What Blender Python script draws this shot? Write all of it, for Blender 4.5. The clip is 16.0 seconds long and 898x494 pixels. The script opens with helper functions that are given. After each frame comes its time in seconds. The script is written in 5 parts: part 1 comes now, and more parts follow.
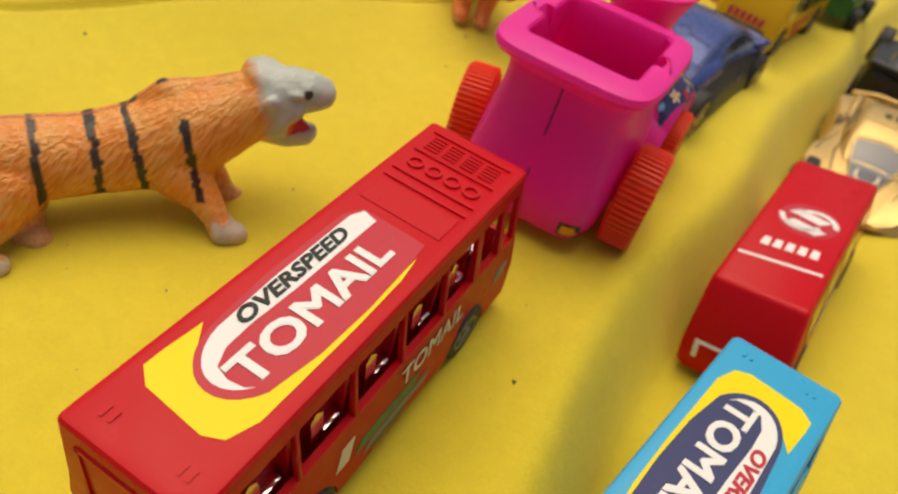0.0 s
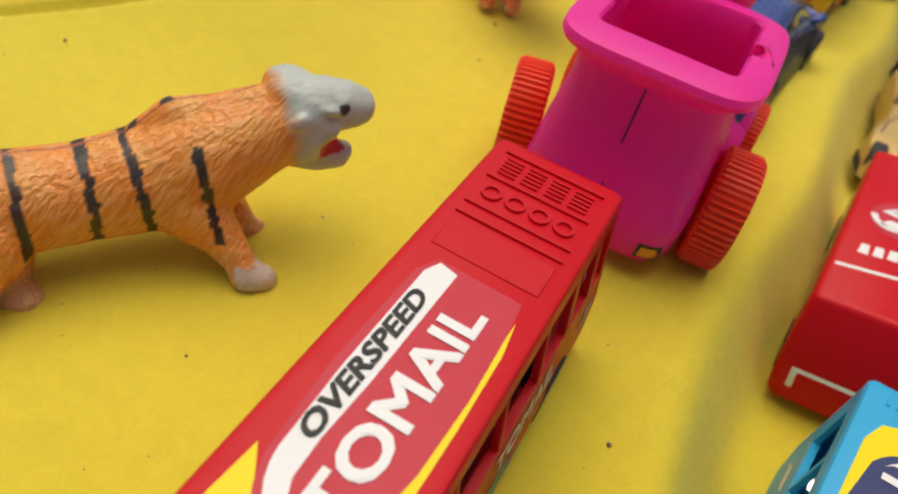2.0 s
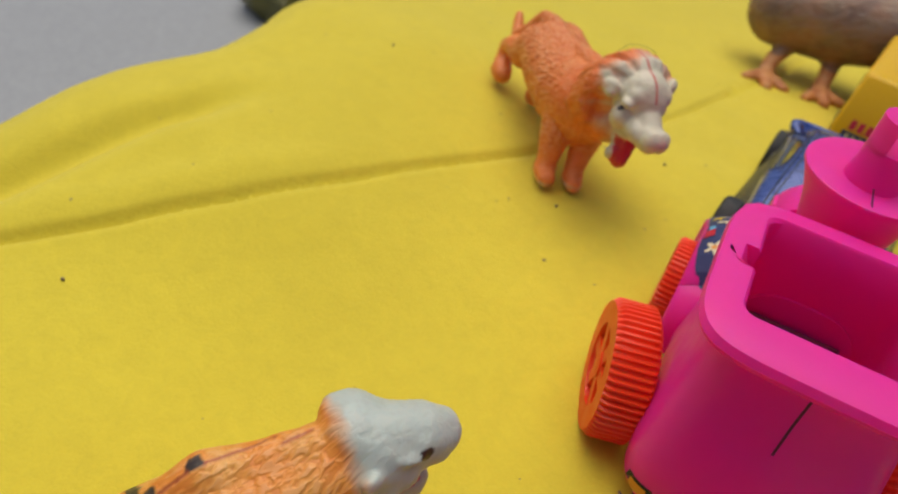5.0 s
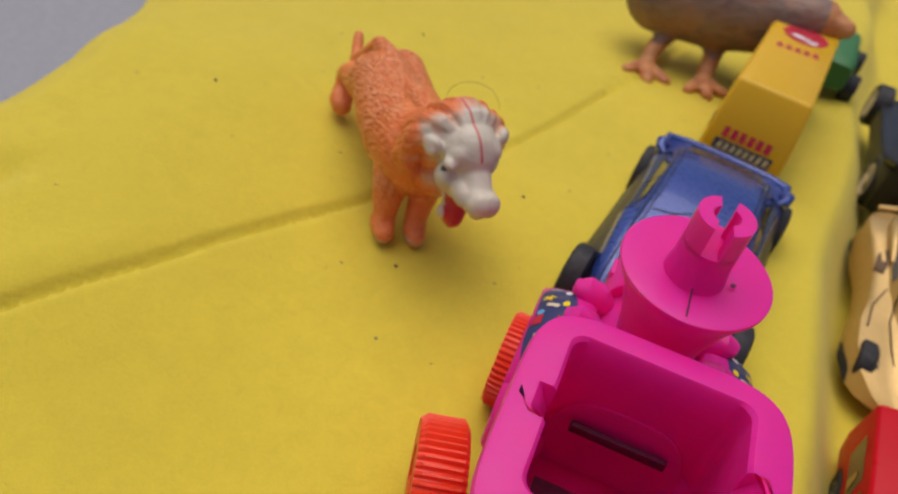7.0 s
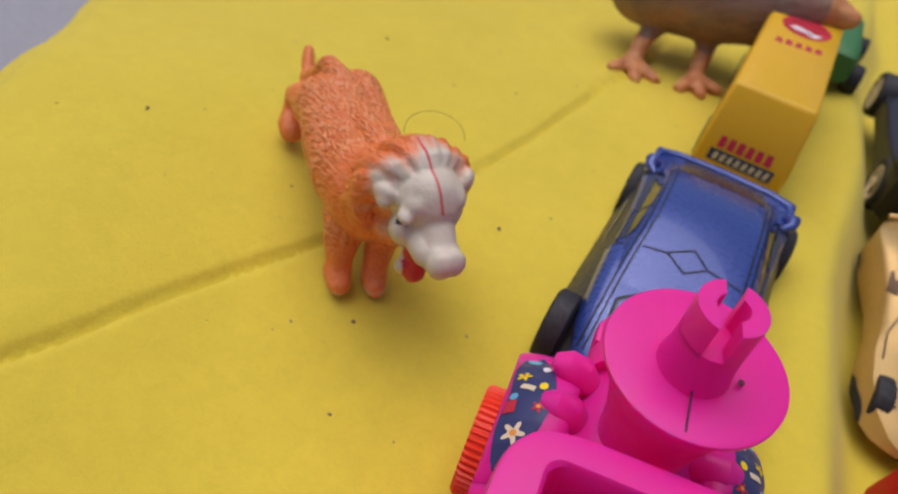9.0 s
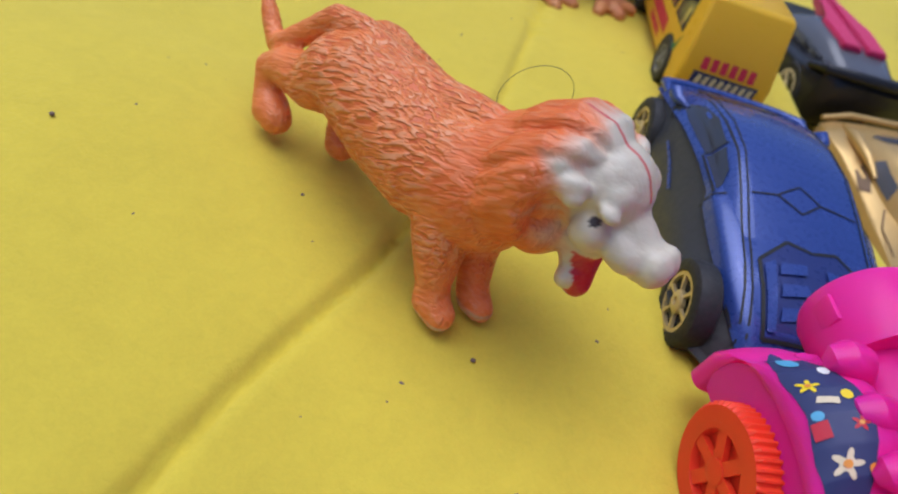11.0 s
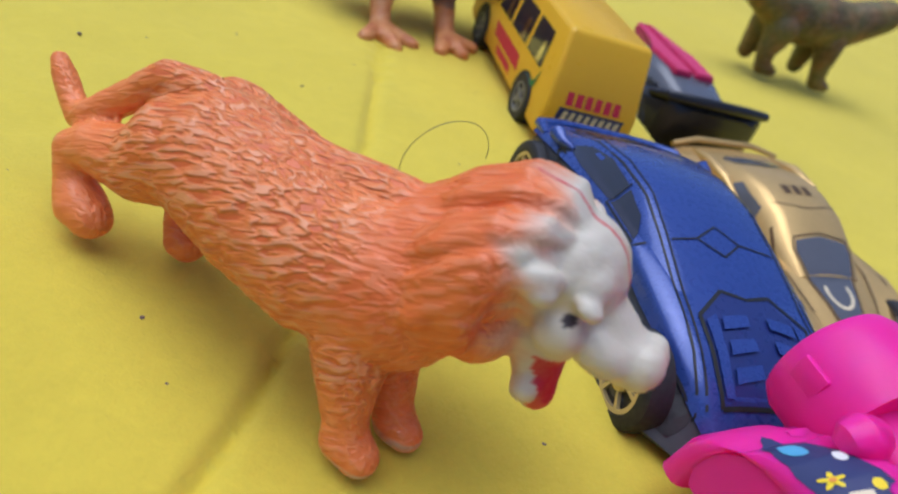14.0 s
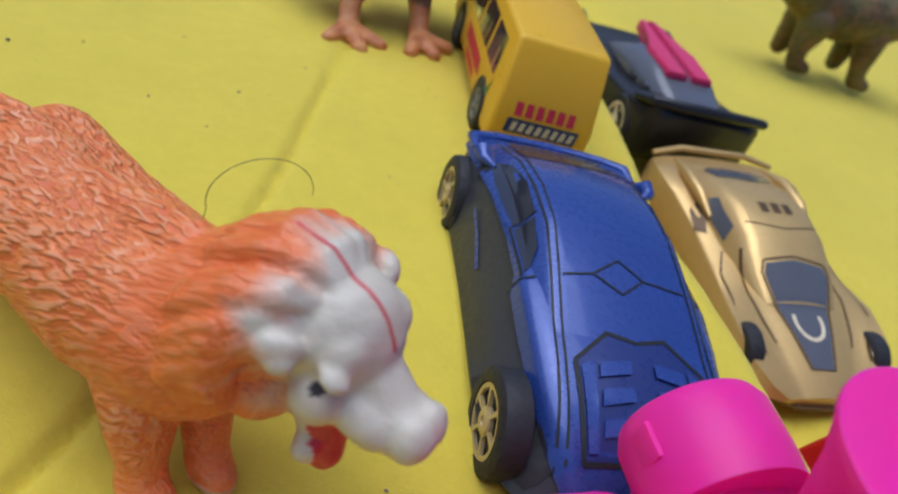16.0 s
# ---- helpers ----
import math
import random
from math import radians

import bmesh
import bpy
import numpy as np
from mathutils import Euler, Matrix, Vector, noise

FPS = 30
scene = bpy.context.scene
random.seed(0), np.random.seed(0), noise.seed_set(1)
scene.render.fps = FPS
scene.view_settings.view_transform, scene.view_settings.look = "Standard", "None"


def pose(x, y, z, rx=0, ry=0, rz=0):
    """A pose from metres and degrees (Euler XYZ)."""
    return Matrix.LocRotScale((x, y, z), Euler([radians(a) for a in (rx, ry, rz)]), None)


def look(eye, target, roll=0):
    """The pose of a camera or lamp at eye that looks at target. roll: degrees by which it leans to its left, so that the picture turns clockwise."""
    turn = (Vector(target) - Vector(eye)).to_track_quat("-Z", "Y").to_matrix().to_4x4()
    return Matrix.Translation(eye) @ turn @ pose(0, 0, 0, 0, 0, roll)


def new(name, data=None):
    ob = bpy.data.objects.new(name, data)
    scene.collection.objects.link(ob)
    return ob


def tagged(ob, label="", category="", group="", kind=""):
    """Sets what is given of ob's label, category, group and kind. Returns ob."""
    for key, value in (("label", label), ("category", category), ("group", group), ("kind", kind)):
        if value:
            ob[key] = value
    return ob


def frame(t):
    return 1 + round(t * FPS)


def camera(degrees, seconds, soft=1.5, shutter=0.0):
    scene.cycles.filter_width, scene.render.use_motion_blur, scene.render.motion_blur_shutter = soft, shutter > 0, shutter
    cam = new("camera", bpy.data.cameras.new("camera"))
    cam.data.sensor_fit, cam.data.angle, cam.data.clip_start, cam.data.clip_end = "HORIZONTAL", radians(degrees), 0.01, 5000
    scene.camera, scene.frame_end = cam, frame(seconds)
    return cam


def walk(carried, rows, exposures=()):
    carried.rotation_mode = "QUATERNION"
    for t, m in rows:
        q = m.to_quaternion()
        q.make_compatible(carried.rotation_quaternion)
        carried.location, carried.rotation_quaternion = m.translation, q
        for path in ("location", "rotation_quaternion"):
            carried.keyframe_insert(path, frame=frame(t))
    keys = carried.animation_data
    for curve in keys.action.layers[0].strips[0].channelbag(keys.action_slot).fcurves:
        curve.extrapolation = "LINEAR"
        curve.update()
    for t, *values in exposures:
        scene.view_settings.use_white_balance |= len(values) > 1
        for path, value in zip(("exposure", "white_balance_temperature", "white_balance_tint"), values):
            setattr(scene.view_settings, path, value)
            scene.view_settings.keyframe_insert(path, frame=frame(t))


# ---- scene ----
from mathutils.bvhtree import BVHTree

cam = camera(63.9, 16.0, soft=2.1)
cam.data.dof.use_dof, cam.data.dof.focus_distance, cam.data.dof.aperture_fstop = True, 0.094, 29.0
METRES, EYE, TILT, LEAN, TURN = 0.32, 0.1064, -44.7, -11.24, 31.49
ROWS = [
    (0.0, 0.0, 0.0, 0.0, -0.0, 0.0, 0.0),
    (0.5, -0.0133, -0.0032, -0.0001, 0.84, -0.12, 0.29),
    (1.0, -0.0323, 0.0117, -0.0028, 0.27, -0.79, 0.47),
    (1.5, -0.0385, 0.0361, 0.0054, -0.46, -1.41, 1.26),
    (2.0, -0.0409, 0.0712, 0.03, -0.99, -1.53, 2.47),
    (2.5, -0.0337, 0.0972, 0.0565, -1.22, -1.22, 3.1),
    (3.0, -0.0282, 0.1037, 0.0705, -0.42, 0.15, 2.65),
    (3.5, -0.0627, 0.0994, 0.0636, 1.01, 0.64, 1.94),
    (4.0, -0.096, 0.1078, 0.0737, 1.0, 1.73, 1.78),
    (4.5, -0.1008, 0.1249, 0.1198, 0.72, 2.93, 2.66),
    (5.0, -0.0757, 0.1559, 0.1584, -1.01, 1.87, 3.71),
    (7.5, 0.0313, 0.2189, 0.2469, -5.33, -3.82, 8.58),
    (8.0, 0.0443, 0.2456, 0.2612, -5.54, -4.72, 9.13),
    (8.5, 0.0497, 0.2564, 0.2717, -5.37, -4.86, 9.42),
    (9.0, 0.0436, 0.262, 0.271, -5.65, -4.94, 9.58),
    (9.5, -0.0195, 0.2887, 0.269, -8.75, -6.11, 10.05),
    (12.0, -0.0846, 0.4661, 0.3529, -38.43, -20.07, 20.3),
    (12.5, -0.0777, 0.4796, 0.35, -40.72, -19.89, 20.63),
    (13.0, -0.0727, 0.4917, 0.3552, -43.57, -19.72, 21.2),
    (13.5, -0.0839, 0.4931, 0.3469, -43.95, -17.93, 20.92),
    (14.0, -0.081, 0.492, 0.3421, -44.33, -16.95, 20.43),
    (14.5, -0.0738, 0.4978, 0.3372, -45.44, -17.68, 20.0),
    (15.0, -0.0661, 0.4995, 0.325, -44.76, -18.28, 19.38),
    (15.5, -0.0488, 0.4785, 0.3271, -42.02, -17.51, 19.71),
    (16.0, -0.005, 0.4515, 0.3283, -38.59, -16.4, 19.93),
]
walk(cam, [(t, pose(0, 0, EYE, TILT, LEAN, TURN) @ pose(METRES * x, METRES * y, METRES * z, 90 + pitch, roll, yaw)) for t, x, y, z, yaw, pitch, roll in ROWS],
     exposures=[(0.0, 0.07, 8000, 9), (3.5, 0.09, 6600, 7), (5.0, -0.05, 6700, 6), (8.0, -0.22, 6250, 21), (9.0, -0.14, 6150, 21), (12.0, 0.27, 5150, 11), (12.5, 0.44, 5250, 9), (13.0, 0.15, 5300, 12), (14.5, 0.08, 5200, 14), (16.0, -0.05, 5200, 13)])

# ---- world and light ----
world = bpy.data.worlds.new("sky")
scene.world = world
world.use_nodes = True
wn = world.node_tree
sky = wn.nodes.new("ShaderNodeTexSky")
sky.sky_type, sky.sun_disc = "NISHITA", False
sky.dust_density, sky.air_density = 4.0, 0.8
SUN_ELEV, SUN_ROT = radians(72), radians(-42)
sky.sun_elevation, sky.sun_rotation = SUN_ELEV, SUN_ROT
wn.links.new(sky.outputs[0], wn.nodes["Background"].inputs[0])
wn.nodes["Background"].inputs[1].default_value = 0.10
sun = new("sun", bpy.data.lights.new("sun", "SUN"))
sun.data.energy, sun.data.angle, sun.data.color = 1.95, radians(65), (1.0, 0.95, 0.88)
sun.matrix_world = look((math.sin(SUN_ROT) * math.cos(SUN_ELEV), math.cos(SUN_ROT) * math.cos(SUN_ELEV), math.sin(SUN_ELEV)), (0, 0, 0))

# ---- materials ----
MM = 0.001


def nodes_of(name):
    m = bpy.data.materials.new(name)
    m.use_nodes = True
    return m, m.node_tree, m.node_tree.nodes["Principled BSDF"]


def leaning(nt, size, stretch, tilt):
    """As coords, with the long way of the cells leaning up from x by tilt degrees."""
    tc = nt.nodes.new("ShaderNodeTexCoord")
    rot = nt.nodes.new("ShaderNodeVectorRotate")
    rot.rotation_type = "Y_AXIS"
    rot.inputs["Angle"].default_value = radians(tilt)
    mp = nt.nodes.new("ShaderNodeMapping")
    mp.inputs["Scale"].default_value = [1000 / size * s for s in stretch]
    nt.links.new(tc.outputs["Object"], rot.inputs["Vector"])
    nt.links.new(rot.outputs["Vector"], mp.inputs["Vector"])
    return mp.outputs["Vector"]


def coords(nt, size, stretch=(1, 1, 1)):
    """Object coordinates scaled so that one noise cell is about size millimetres."""
    tc = nt.nodes.new("ShaderNodeTexCoord")
    mp = nt.nodes.new("ShaderNodeMapping")
    mp.inputs["Scale"].default_value = [1000 / size * s for s in stretch]
    nt.links.new(tc.outputs["Object"], mp.inputs["Vector"])
    return mp.outputs["Vector"]


def noise_of(nt, vec, detail=3.0, rough=0.55, distort=0.0):
    n = nt.nodes.new("ShaderNodeTexNoise")
    n.inputs["Scale"].default_value = 1.0
    n.inputs["Detail"].default_value, n.inputs["Roughness"].default_value = detail, rough
    n.inputs["Distortion"].default_value = distort
    nt.links.new(vec, n.inputs["Vector"])
    return n.outputs["Fac"]


def ramp(nt, fac, lo, hi, c0, c1):
    r = nt.nodes.new("ShaderNodeValToRGB")
    r.color_ramp.elements[0].position, r.color_ramp.elements[1].position = lo, hi
    r.color_ramp.elements[0].color, r.color_ramp.elements[1].color = (*c0, 1), (*c1, 1)
    nt.links.new(fac, r.inputs["Fac"])
    return r.outputs["Color"]


def mix(nt, fac, a, b, kind="MIX"):
    m = nt.nodes.new("ShaderNodeMix")
    m.data_type, m.blend_type = "RGBA", kind
    for sock, v in ((m.inputs[0], fac), (m.inputs[6], a), (m.inputs[7], b)):
        if isinstance(v, (int, float)):
            sock.default_value = v
        elif isinstance(v, tuple):
            sock.default_value = (*v, 1)
        else:
            nt.links.new(v, sock)
    return m.outputs[2]


def bump(nt, bsdf, height, strength, dist):
    b = nt.nodes.new("ShaderNodeBump")
    b.inputs["Strength"].default_value, b.inputs["Distance"].default_value = strength, dist
    nt.links.new(height, b.inputs["Height"])
    nt.links.new(b.outputs["Normal"], bsdf.inputs["Normal"])


def scaled(c, f):
    return tuple(min(1.0, v * f) for v in c)


def plastic(name, color, rough=0.35, metal=0.0, vary=0.12, grain=1.2, coat=0.0, relief=0.12, gloss=0.5, milky=0.0):
    m, nt, p = nodes_of(name)
    big = noise_of(nt, coords(nt, 9.0), 3)
    fine = noise_of(nt, coords(nt, grain), 4, 0.6)
    c = mix(nt, big, scaled(color, 1 - vary), scaled(color, 1 + vary))
    c = mix(nt, ramp(nt, fine, 0.35, 0.75, (0, 0, 0), (0.35, 0.35, 0.35)), c, scaled(color, 1 - 1.6 * vary))
    nt.links.new(c, p.inputs["Base Color"])
    nt.links.new(ramp(nt, fine, 0.3, 0.7, (rough * 0.8,) * 3, (rough * 1.25,) * 3), p.inputs["Roughness"])
    p.inputs["Specular IOR Level"].default_value = gloss
    p.inputs["Subsurface Weight"].default_value = milky
    p.inputs["Subsurface Radius"].default_value = (0.014, 0.004, 0.009)
    p.inputs["Metallic"].default_value, p.inputs["Coat Weight"].default_value = metal, coat
    bump(nt, p, fine, relief, 0.0001)
    return m


def milky_plastic(name, color, through_light, rough=0.36, milky=0.85, gloss=0.4):
    """Thin moulded polythene that lets light through its walls."""
    m = plastic(name, color, rough, vary=0.025, grain=4.0, relief=0.03, gloss=gloss, milky=milky)
    nt = m.node_tree
    p, out = nt.nodes["Principled BSDF"], nt.nodes["Material Output"]
    tr = nt.nodes.new("ShaderNodeBsdfTranslucent")
    tr.inputs["Color"].default_value = (*color, 1)
    ms = nt.nodes.new("ShaderNodeMixShader")
    ms.inputs[0].default_value = through_light
    nt.links.new(p.outputs[0], ms.inputs[1])
    nt.links.new(tr.outputs[0], ms.inputs[2])
    nt.links.new(ms.outputs[0], out.inputs["Surface"])
    return m


def felt(name, color):
    m, nt, p = nodes_of(name)
    big = noise_of(nt, coords(nt, 60.0), 4, 0.6)
    mid = noise_of(nt, coords(nt, 4.0), 4, 0.65, 0.6)
    fine = noise_of(nt, coords(nt, 0.7), 3, 0.7, 0.8)
    c = mix(nt, ramp(nt, big, 0.3, 0.7, (0, 0, 0), (1, 1, 1)), scaled(color, 0.91), scaled(color, 1.06))
    c = mix(nt, ramp(nt, mid, 0.3, 0.75, (0, 0, 0), (0.55, 0.55, 0.55)), c, scaled(color, 0.80))
    c = mix(nt, ramp(nt, fine, 0.35, 0.7, (0, 0, 0), (0.35, 0.35, 0.35)), c, scaled(color, 1.1))
    nt.links.new(c, p.inputs["Base Color"])
    p.inputs["Roughness"].default_value = 0.92
    p.inputs["Sheen Weight"].default_value = 0.25
    p.inputs["Sheen Tint"].default_value = (1, 0.95, 0.5, 1)
    h = mix(nt, 0.5, mid, fine)
    bump(nt, p, h, 0.6, 0.0005)
    return m


YELLOW_FELT = felt("yellow_felt", (0.67, 0.535, 0.036))
RED = milky_plastic("red_plastic", (0.68, 0.006, 0.016), 0.22, 0.34, 0.0, 0.22)
CYAN = milky_plastic("sky_blue_plastic", (0.02, 0.42, 0.74), 0.15, 0.33, 0.0)
PINK = milky_plastic("hot_pink_plastic", (1.0, 0.036, 0.44), 0.32)
ORANGE_RED = milky_plastic("orange_red_plastic", (0.90, 0.06, 0.015), 0.12, 0.35, 0.35)
BLUE = plastic("metallic_blue_paint", (0.032, 0.066, 0.27), 0.28, 0.25, coat=0.4)
# body blue darkened, with the shadow inside the bonnet vent in its colour
SHADED_BLUE = plastic("shaded_blue_paint", (0.02, 0.035, 0.16), 0.3, 0.2, coat=0.4)
GOLD = plastic("gold_paint", (0.62, 0.42, 0.15), 0.36, 0.55)
BRONZE = plastic("bronze_paint", (0.11, 0.06, 0.02), 0.45, 0.3)
YELLOW = milky_plastic("yellow_plastic", (0.90, 0.55, 0.02), 0.25, 0.33, 0.0)
BLACK = plastic("black_plastic", (0.012, 0.012, 0.014), 0.32)
DARK = plastic("dark_grey_plastic", (0.035, 0.037, 0.042), 0.45)
RUBBER = plastic("black_rubber", (0.016, 0.016, 0.017), 0.65)
GREY_FLOOR = plastic("grey_concrete", (0.30, 0.31, 0.33), 0.8, grain=6.0)
BROWN = plastic("grey_brown_paint", (0.16, 0.105, 0.085), 0.55)
OLIVE = plastic("olive_paint", (0.13, 0.12, 0.035), 0.5)

# ---- building helpers (builders work in millimetres) ----


def obj_from(name, bm, material, parent=None, label="", smooth=True):
    bmesh.ops.scale(bm, vec=(MM, MM, MM), verts=bm.verts)
    me = bpy.data.meshes.new(name)
    bmesh.ops.recalc_face_normals(bm, faces=bm.faces)
    bm.to_mesh(me)
    bm.free()
    for mt in (material if isinstance(material, (list, tuple)) else [material]):
        me.materials.append(mt)
    if smooth:
        me.shade_smooth()
        me.set_sharp_from_angle(angle=radians(38))
    ob = new(name, me)
    if parent:
        ob.parent = parent
    if label:
        tagged(ob, label)
    return ob


def part(name, bm, material, parent, label=""):
    return obj_from(name, bm, material, parent, label)


def thing(name, x, y, z, rz=0, rx=0, ry=0, label="", category="", group=""):
    e = new(name)
    e.empty_display_size = 0.005
    e.matrix_basis = pose(x * MM, y * MM, z * MM, rx, ry, rz)
    return tagged(e, label, category, group)


def box(bm, x0, x1, y0, y1, z0, z1, bevel=0.0, seg=2):
    r = bmesh.ops.create_cube(bm, size=1.0)
    vs = r["verts"]
    for v in vs:
        v.co = Vector(((x0 + x1) / 2 + v.co.x * (x1 - x0), (y0 + y1) / 2 + v.co.y * (y1 - y0), (z0 + z1) / 2 + v.co.z * (z1 - z0)))
    if bevel:
        es = list({e for v in vs for e in v.link_edges})
        bmesh.ops.bevel(bm, geom=es, offset=bevel, segments=seg, affect="EDGES", profile=0.6)
    return bm


def smoothstep(a, b, x):
    t = min(1.0, max(0.0, (x - a) / (b - a)))
    return t * t * (3 - 2 * t)


# ---- the cloth ----
FOLD = [(-215, 52), (-164, 106), (-150, 120), (-137, 136), (-124, 157), (-113, 177), (-98, 200), (-88, 219), (-79, 237), (-69, 264), (-56, 304), (-44, 340), (-30, 400), (-10, 520)]


FOLD_X, FOLD_Y = [p[0] for p in FOLD], [p[1] for p in FOLD]


def fold_distance(x, y):
    """Signed distance to the crease, positive on its far side."""
    k = 0
    while k < len(FOLD) - 2 and y > FOLD_Y[k + 1]:
        k += 1
    dx, dy = FOLD_X[k + 1] - FOLD_X[k], FOLD_Y[k + 1] - FOLD_Y[k]
    return (dx * (y - FOLD_Y[k]) - dy * (x - FOLD_X[k])) / math.hypot(dx, dy)


def ground(x, y):
    z = -0.085 * max(0, y - 205) * smoothstep(205, 250, y)
    z += 8 * smoothstep(-85, -150, x) * smoothstep(95, 150, y) * (1 - 0.55 * smoothstep(235, 290, y))
    d = fold_distance(x, y)
    z += 1.3 * math.exp(-((d - 6) / 6) ** 2) * smoothstep(-105, -150, x)
    z -= 2.3 * math.exp(-(d / 0.9) ** 2)
    # shallow wrinkle near the cloth's edge
    w = (x + 176) * 0.94 - (y - 120) * 0.33
    z -= 4.0 * math.exp(-(w / 4.5) ** 2) * (1 - smoothstep(150, 175, y)) * smoothstep(60, 100, y)
    # the rounded step to the lower part
    edge = 6 + max(0, y - 140) * 0.115 + 2.5 * math.sin(y * 0.045)
    z += 1.6 * math.exp(-((x - edge + 7) / 7) ** 2)
    drop = smoothstep(edge - 9, edge + 11, x)
    z -= drop * (21.5 - 9 * smoothstep(edge + 14, edge + 50, x))
    z += 1.1 * noise.noise((x * 0.018, y * 0.018, 3.1)) + 0.35 * noise.noise((x * 0.07, y * 0.07, 9.0))
    return z


def rim_x(y):
    return float(np.interp(y, (-140, 50, 100, 125, 143, 160, 183, 205, 227, 249, 300, 1300), (-270, -218, -204, -195, -191, -187, -181, -179, -183, -193, -206, -240))) + 1.5 * math.sin(y * 0.11)


def build_cloth():
    ys = np.concatenate([np.arange(-140, 80, 4.0), np.arange(80, 345, 1.3), np.arange(345, 600, 5.0), np.arange(600, 1300, 50.0)])
    ws = np.concatenate([np.linspace(-60, -8, 12), np.arange(-7, 145, 1.25), np.arange(145, 280, 2.5), np.arange(280, 420, 5.0), np.arange(420, 1300, 40.0)])
    verts, faces = [], []
    for y in ys:
        rx = rim_x(y)
        for w in ws:
            x = rx + w
            if w < 0:
                z = ground(rx, y) - 3 - 330 * (1 - math.cos(min(1, -w / 60) * math.pi / 2)) - 0.02 * w * w
            else:
                z = ground(x, y) - 3 * math.exp(-w / 4)
            verts.append((x * MM, y * MM, z * MM))
    n = len(ws)
    for j in range(len(ys) - 1):
        for i in range(n - 1):
            a = j * n + i
            faces.append((a, a + 1, a + n + 1, a + n))
    me = bpy.data.meshes.new("cloth")
    me.from_pydata(verts, [], faces)
    me.shade_smooth()
    me.materials.append(YELLOW_FELT)
    tagged(new("ground_cloth", me), "soft yellow felt cloth with creases spread over a cushion", "cloth", kind="structure")


build_cloth()
bm = bmesh.new()
box(bm, -3000, 3000, -3000, 3000, -420, -400)
tagged(obj_from("floor", bm, GREY_FLOOR), "grey concrete floor below the cloth", "floor", kind="structure")
bm = bmesh.new()
box(bm, -165, 1050, -120, 1240, -400, -170, 25, 3)
tagged(obj_from("bench", bm, GREY_FLOOR), "plain grey padded bench under the cloth", "bench", kind="structure")

# ---- shared builders ----


def loft(bm, loops, cap_start=True, cap_end=True):
    """Skins closed loops of equal length."""
    rings = [[bm.verts.new(p) for p in lp] for lp in loops]
    n = len(rings[0])
    for a, b in zip(rings, rings[1:]):
        for i in range(n):
            bm.faces.new((a[i], a[(i + 1) % n], b[(i + 1) % n], b[i]))
    if cap_start:
        bm.faces.new(rings[0][::-1])
    if cap_end:
        bm.faces.new(rings[-1])
    return bm


def rounded(cx, cy, hx, hy, z, n=48, p=5.0):
    """A level loop: a superellipse, or for p of 9 and more a rectangle with rounded corners."""
    out = []
    if p >= 9:
        r = min(hx, hy) * 1.6 / p
        q = n // 4
        for k, (sx, sy) in enumerate(((1, 1), (-1, 1), (-1, -1), (1, -1))):
            for i in range(q):
                a = math.pi / 2 * (k + i / (q - 1))
                out.append(Vector((cx + sx * (hx - r) + r * math.cos(a), cy + sy * (hy - r) + r * math.sin(a), z)))
        return out
    for i in range(n):
        a = 2 * math.pi * i / n
        c, s = math.cos(a), math.sin(a)
        out.append(Vector((cx + hx * math.copysign(abs(c) ** (2 / p), c), cy + hy * math.copysign(abs(s) ** (2 / p), s), z)))
    return out


def lathe(bm, profile, axis="z", centre=(0, 0, 0), n=36, cap=True):
    """Turns (radius, height) pairs round an axis."""
    loops = []
    for r, h in profile:
        lp = []
        for i in range(n):
            a = 2 * math.pi * i / n
            c, s = r * math.cos(a), r * math.sin(a)
            v = {"z": (c, s, h), "x": (h, c, s), "y": (s, h, c)}[axis]
            lp.append(Vector(v) + Vector(centre))
        loops.append(lp)
    return loft(bm, loops, cap, cap)


def slab(bm, outline, axis, lo, hi):
    """Extrudes a 2D outline: axis x takes (y, z), axis y takes (x, z), axis z takes (x, y)."""
    def at(u, v, h):
        return {"x": (h, u, v), "y": (u, h, v), "z": (u, v, h)}[axis]
    a = [bm.verts.new(at(u, v, lo)) for u, v in outline]
    b = [bm.verts.new(at(u, v, hi)) for u, v in outline]
    n = len(outline)
    for i in range(n):
        bm.faces.new((a[i], a[(i + 1) % n], b[(i + 1) % n], b[i]))
    bm.faces.new(a[::-1])
    bm.faces.new(b)
    return bm


def tube(bm, pts, radii, n=10, cap=True):
    loops = []
    pts = [Vector(p) for p in pts]
    for i, p in enumerate(pts):
        d = (pts[min(i + 1, len(pts) - 1)] - pts[max(i - 1, 0)]).normalized()
        side = d.orthogonal() if i == 0 else (side - d * side.dot(d))
        side = side.normalized()
        up = d.cross(side)
        loops.append([p + radii[i] * (math.cos(2 * math.pi * k / n) * side + math.sin(2 * math.pi * k / n) * up) for k in range(n)])
    return loft(bm, loops, cap, cap)


def circle(cx, cy, rx, ry, a0=0, a1=360, n=28):
    return [(cx + rx * math.cos(radians(a0 + (a1 - a0) * i / n)), cy + ry * math.sin(radians(a0 + (a1 - a0) * i / n))) for i in range(n + (0 if a1 - a0 == 360 else 1))]


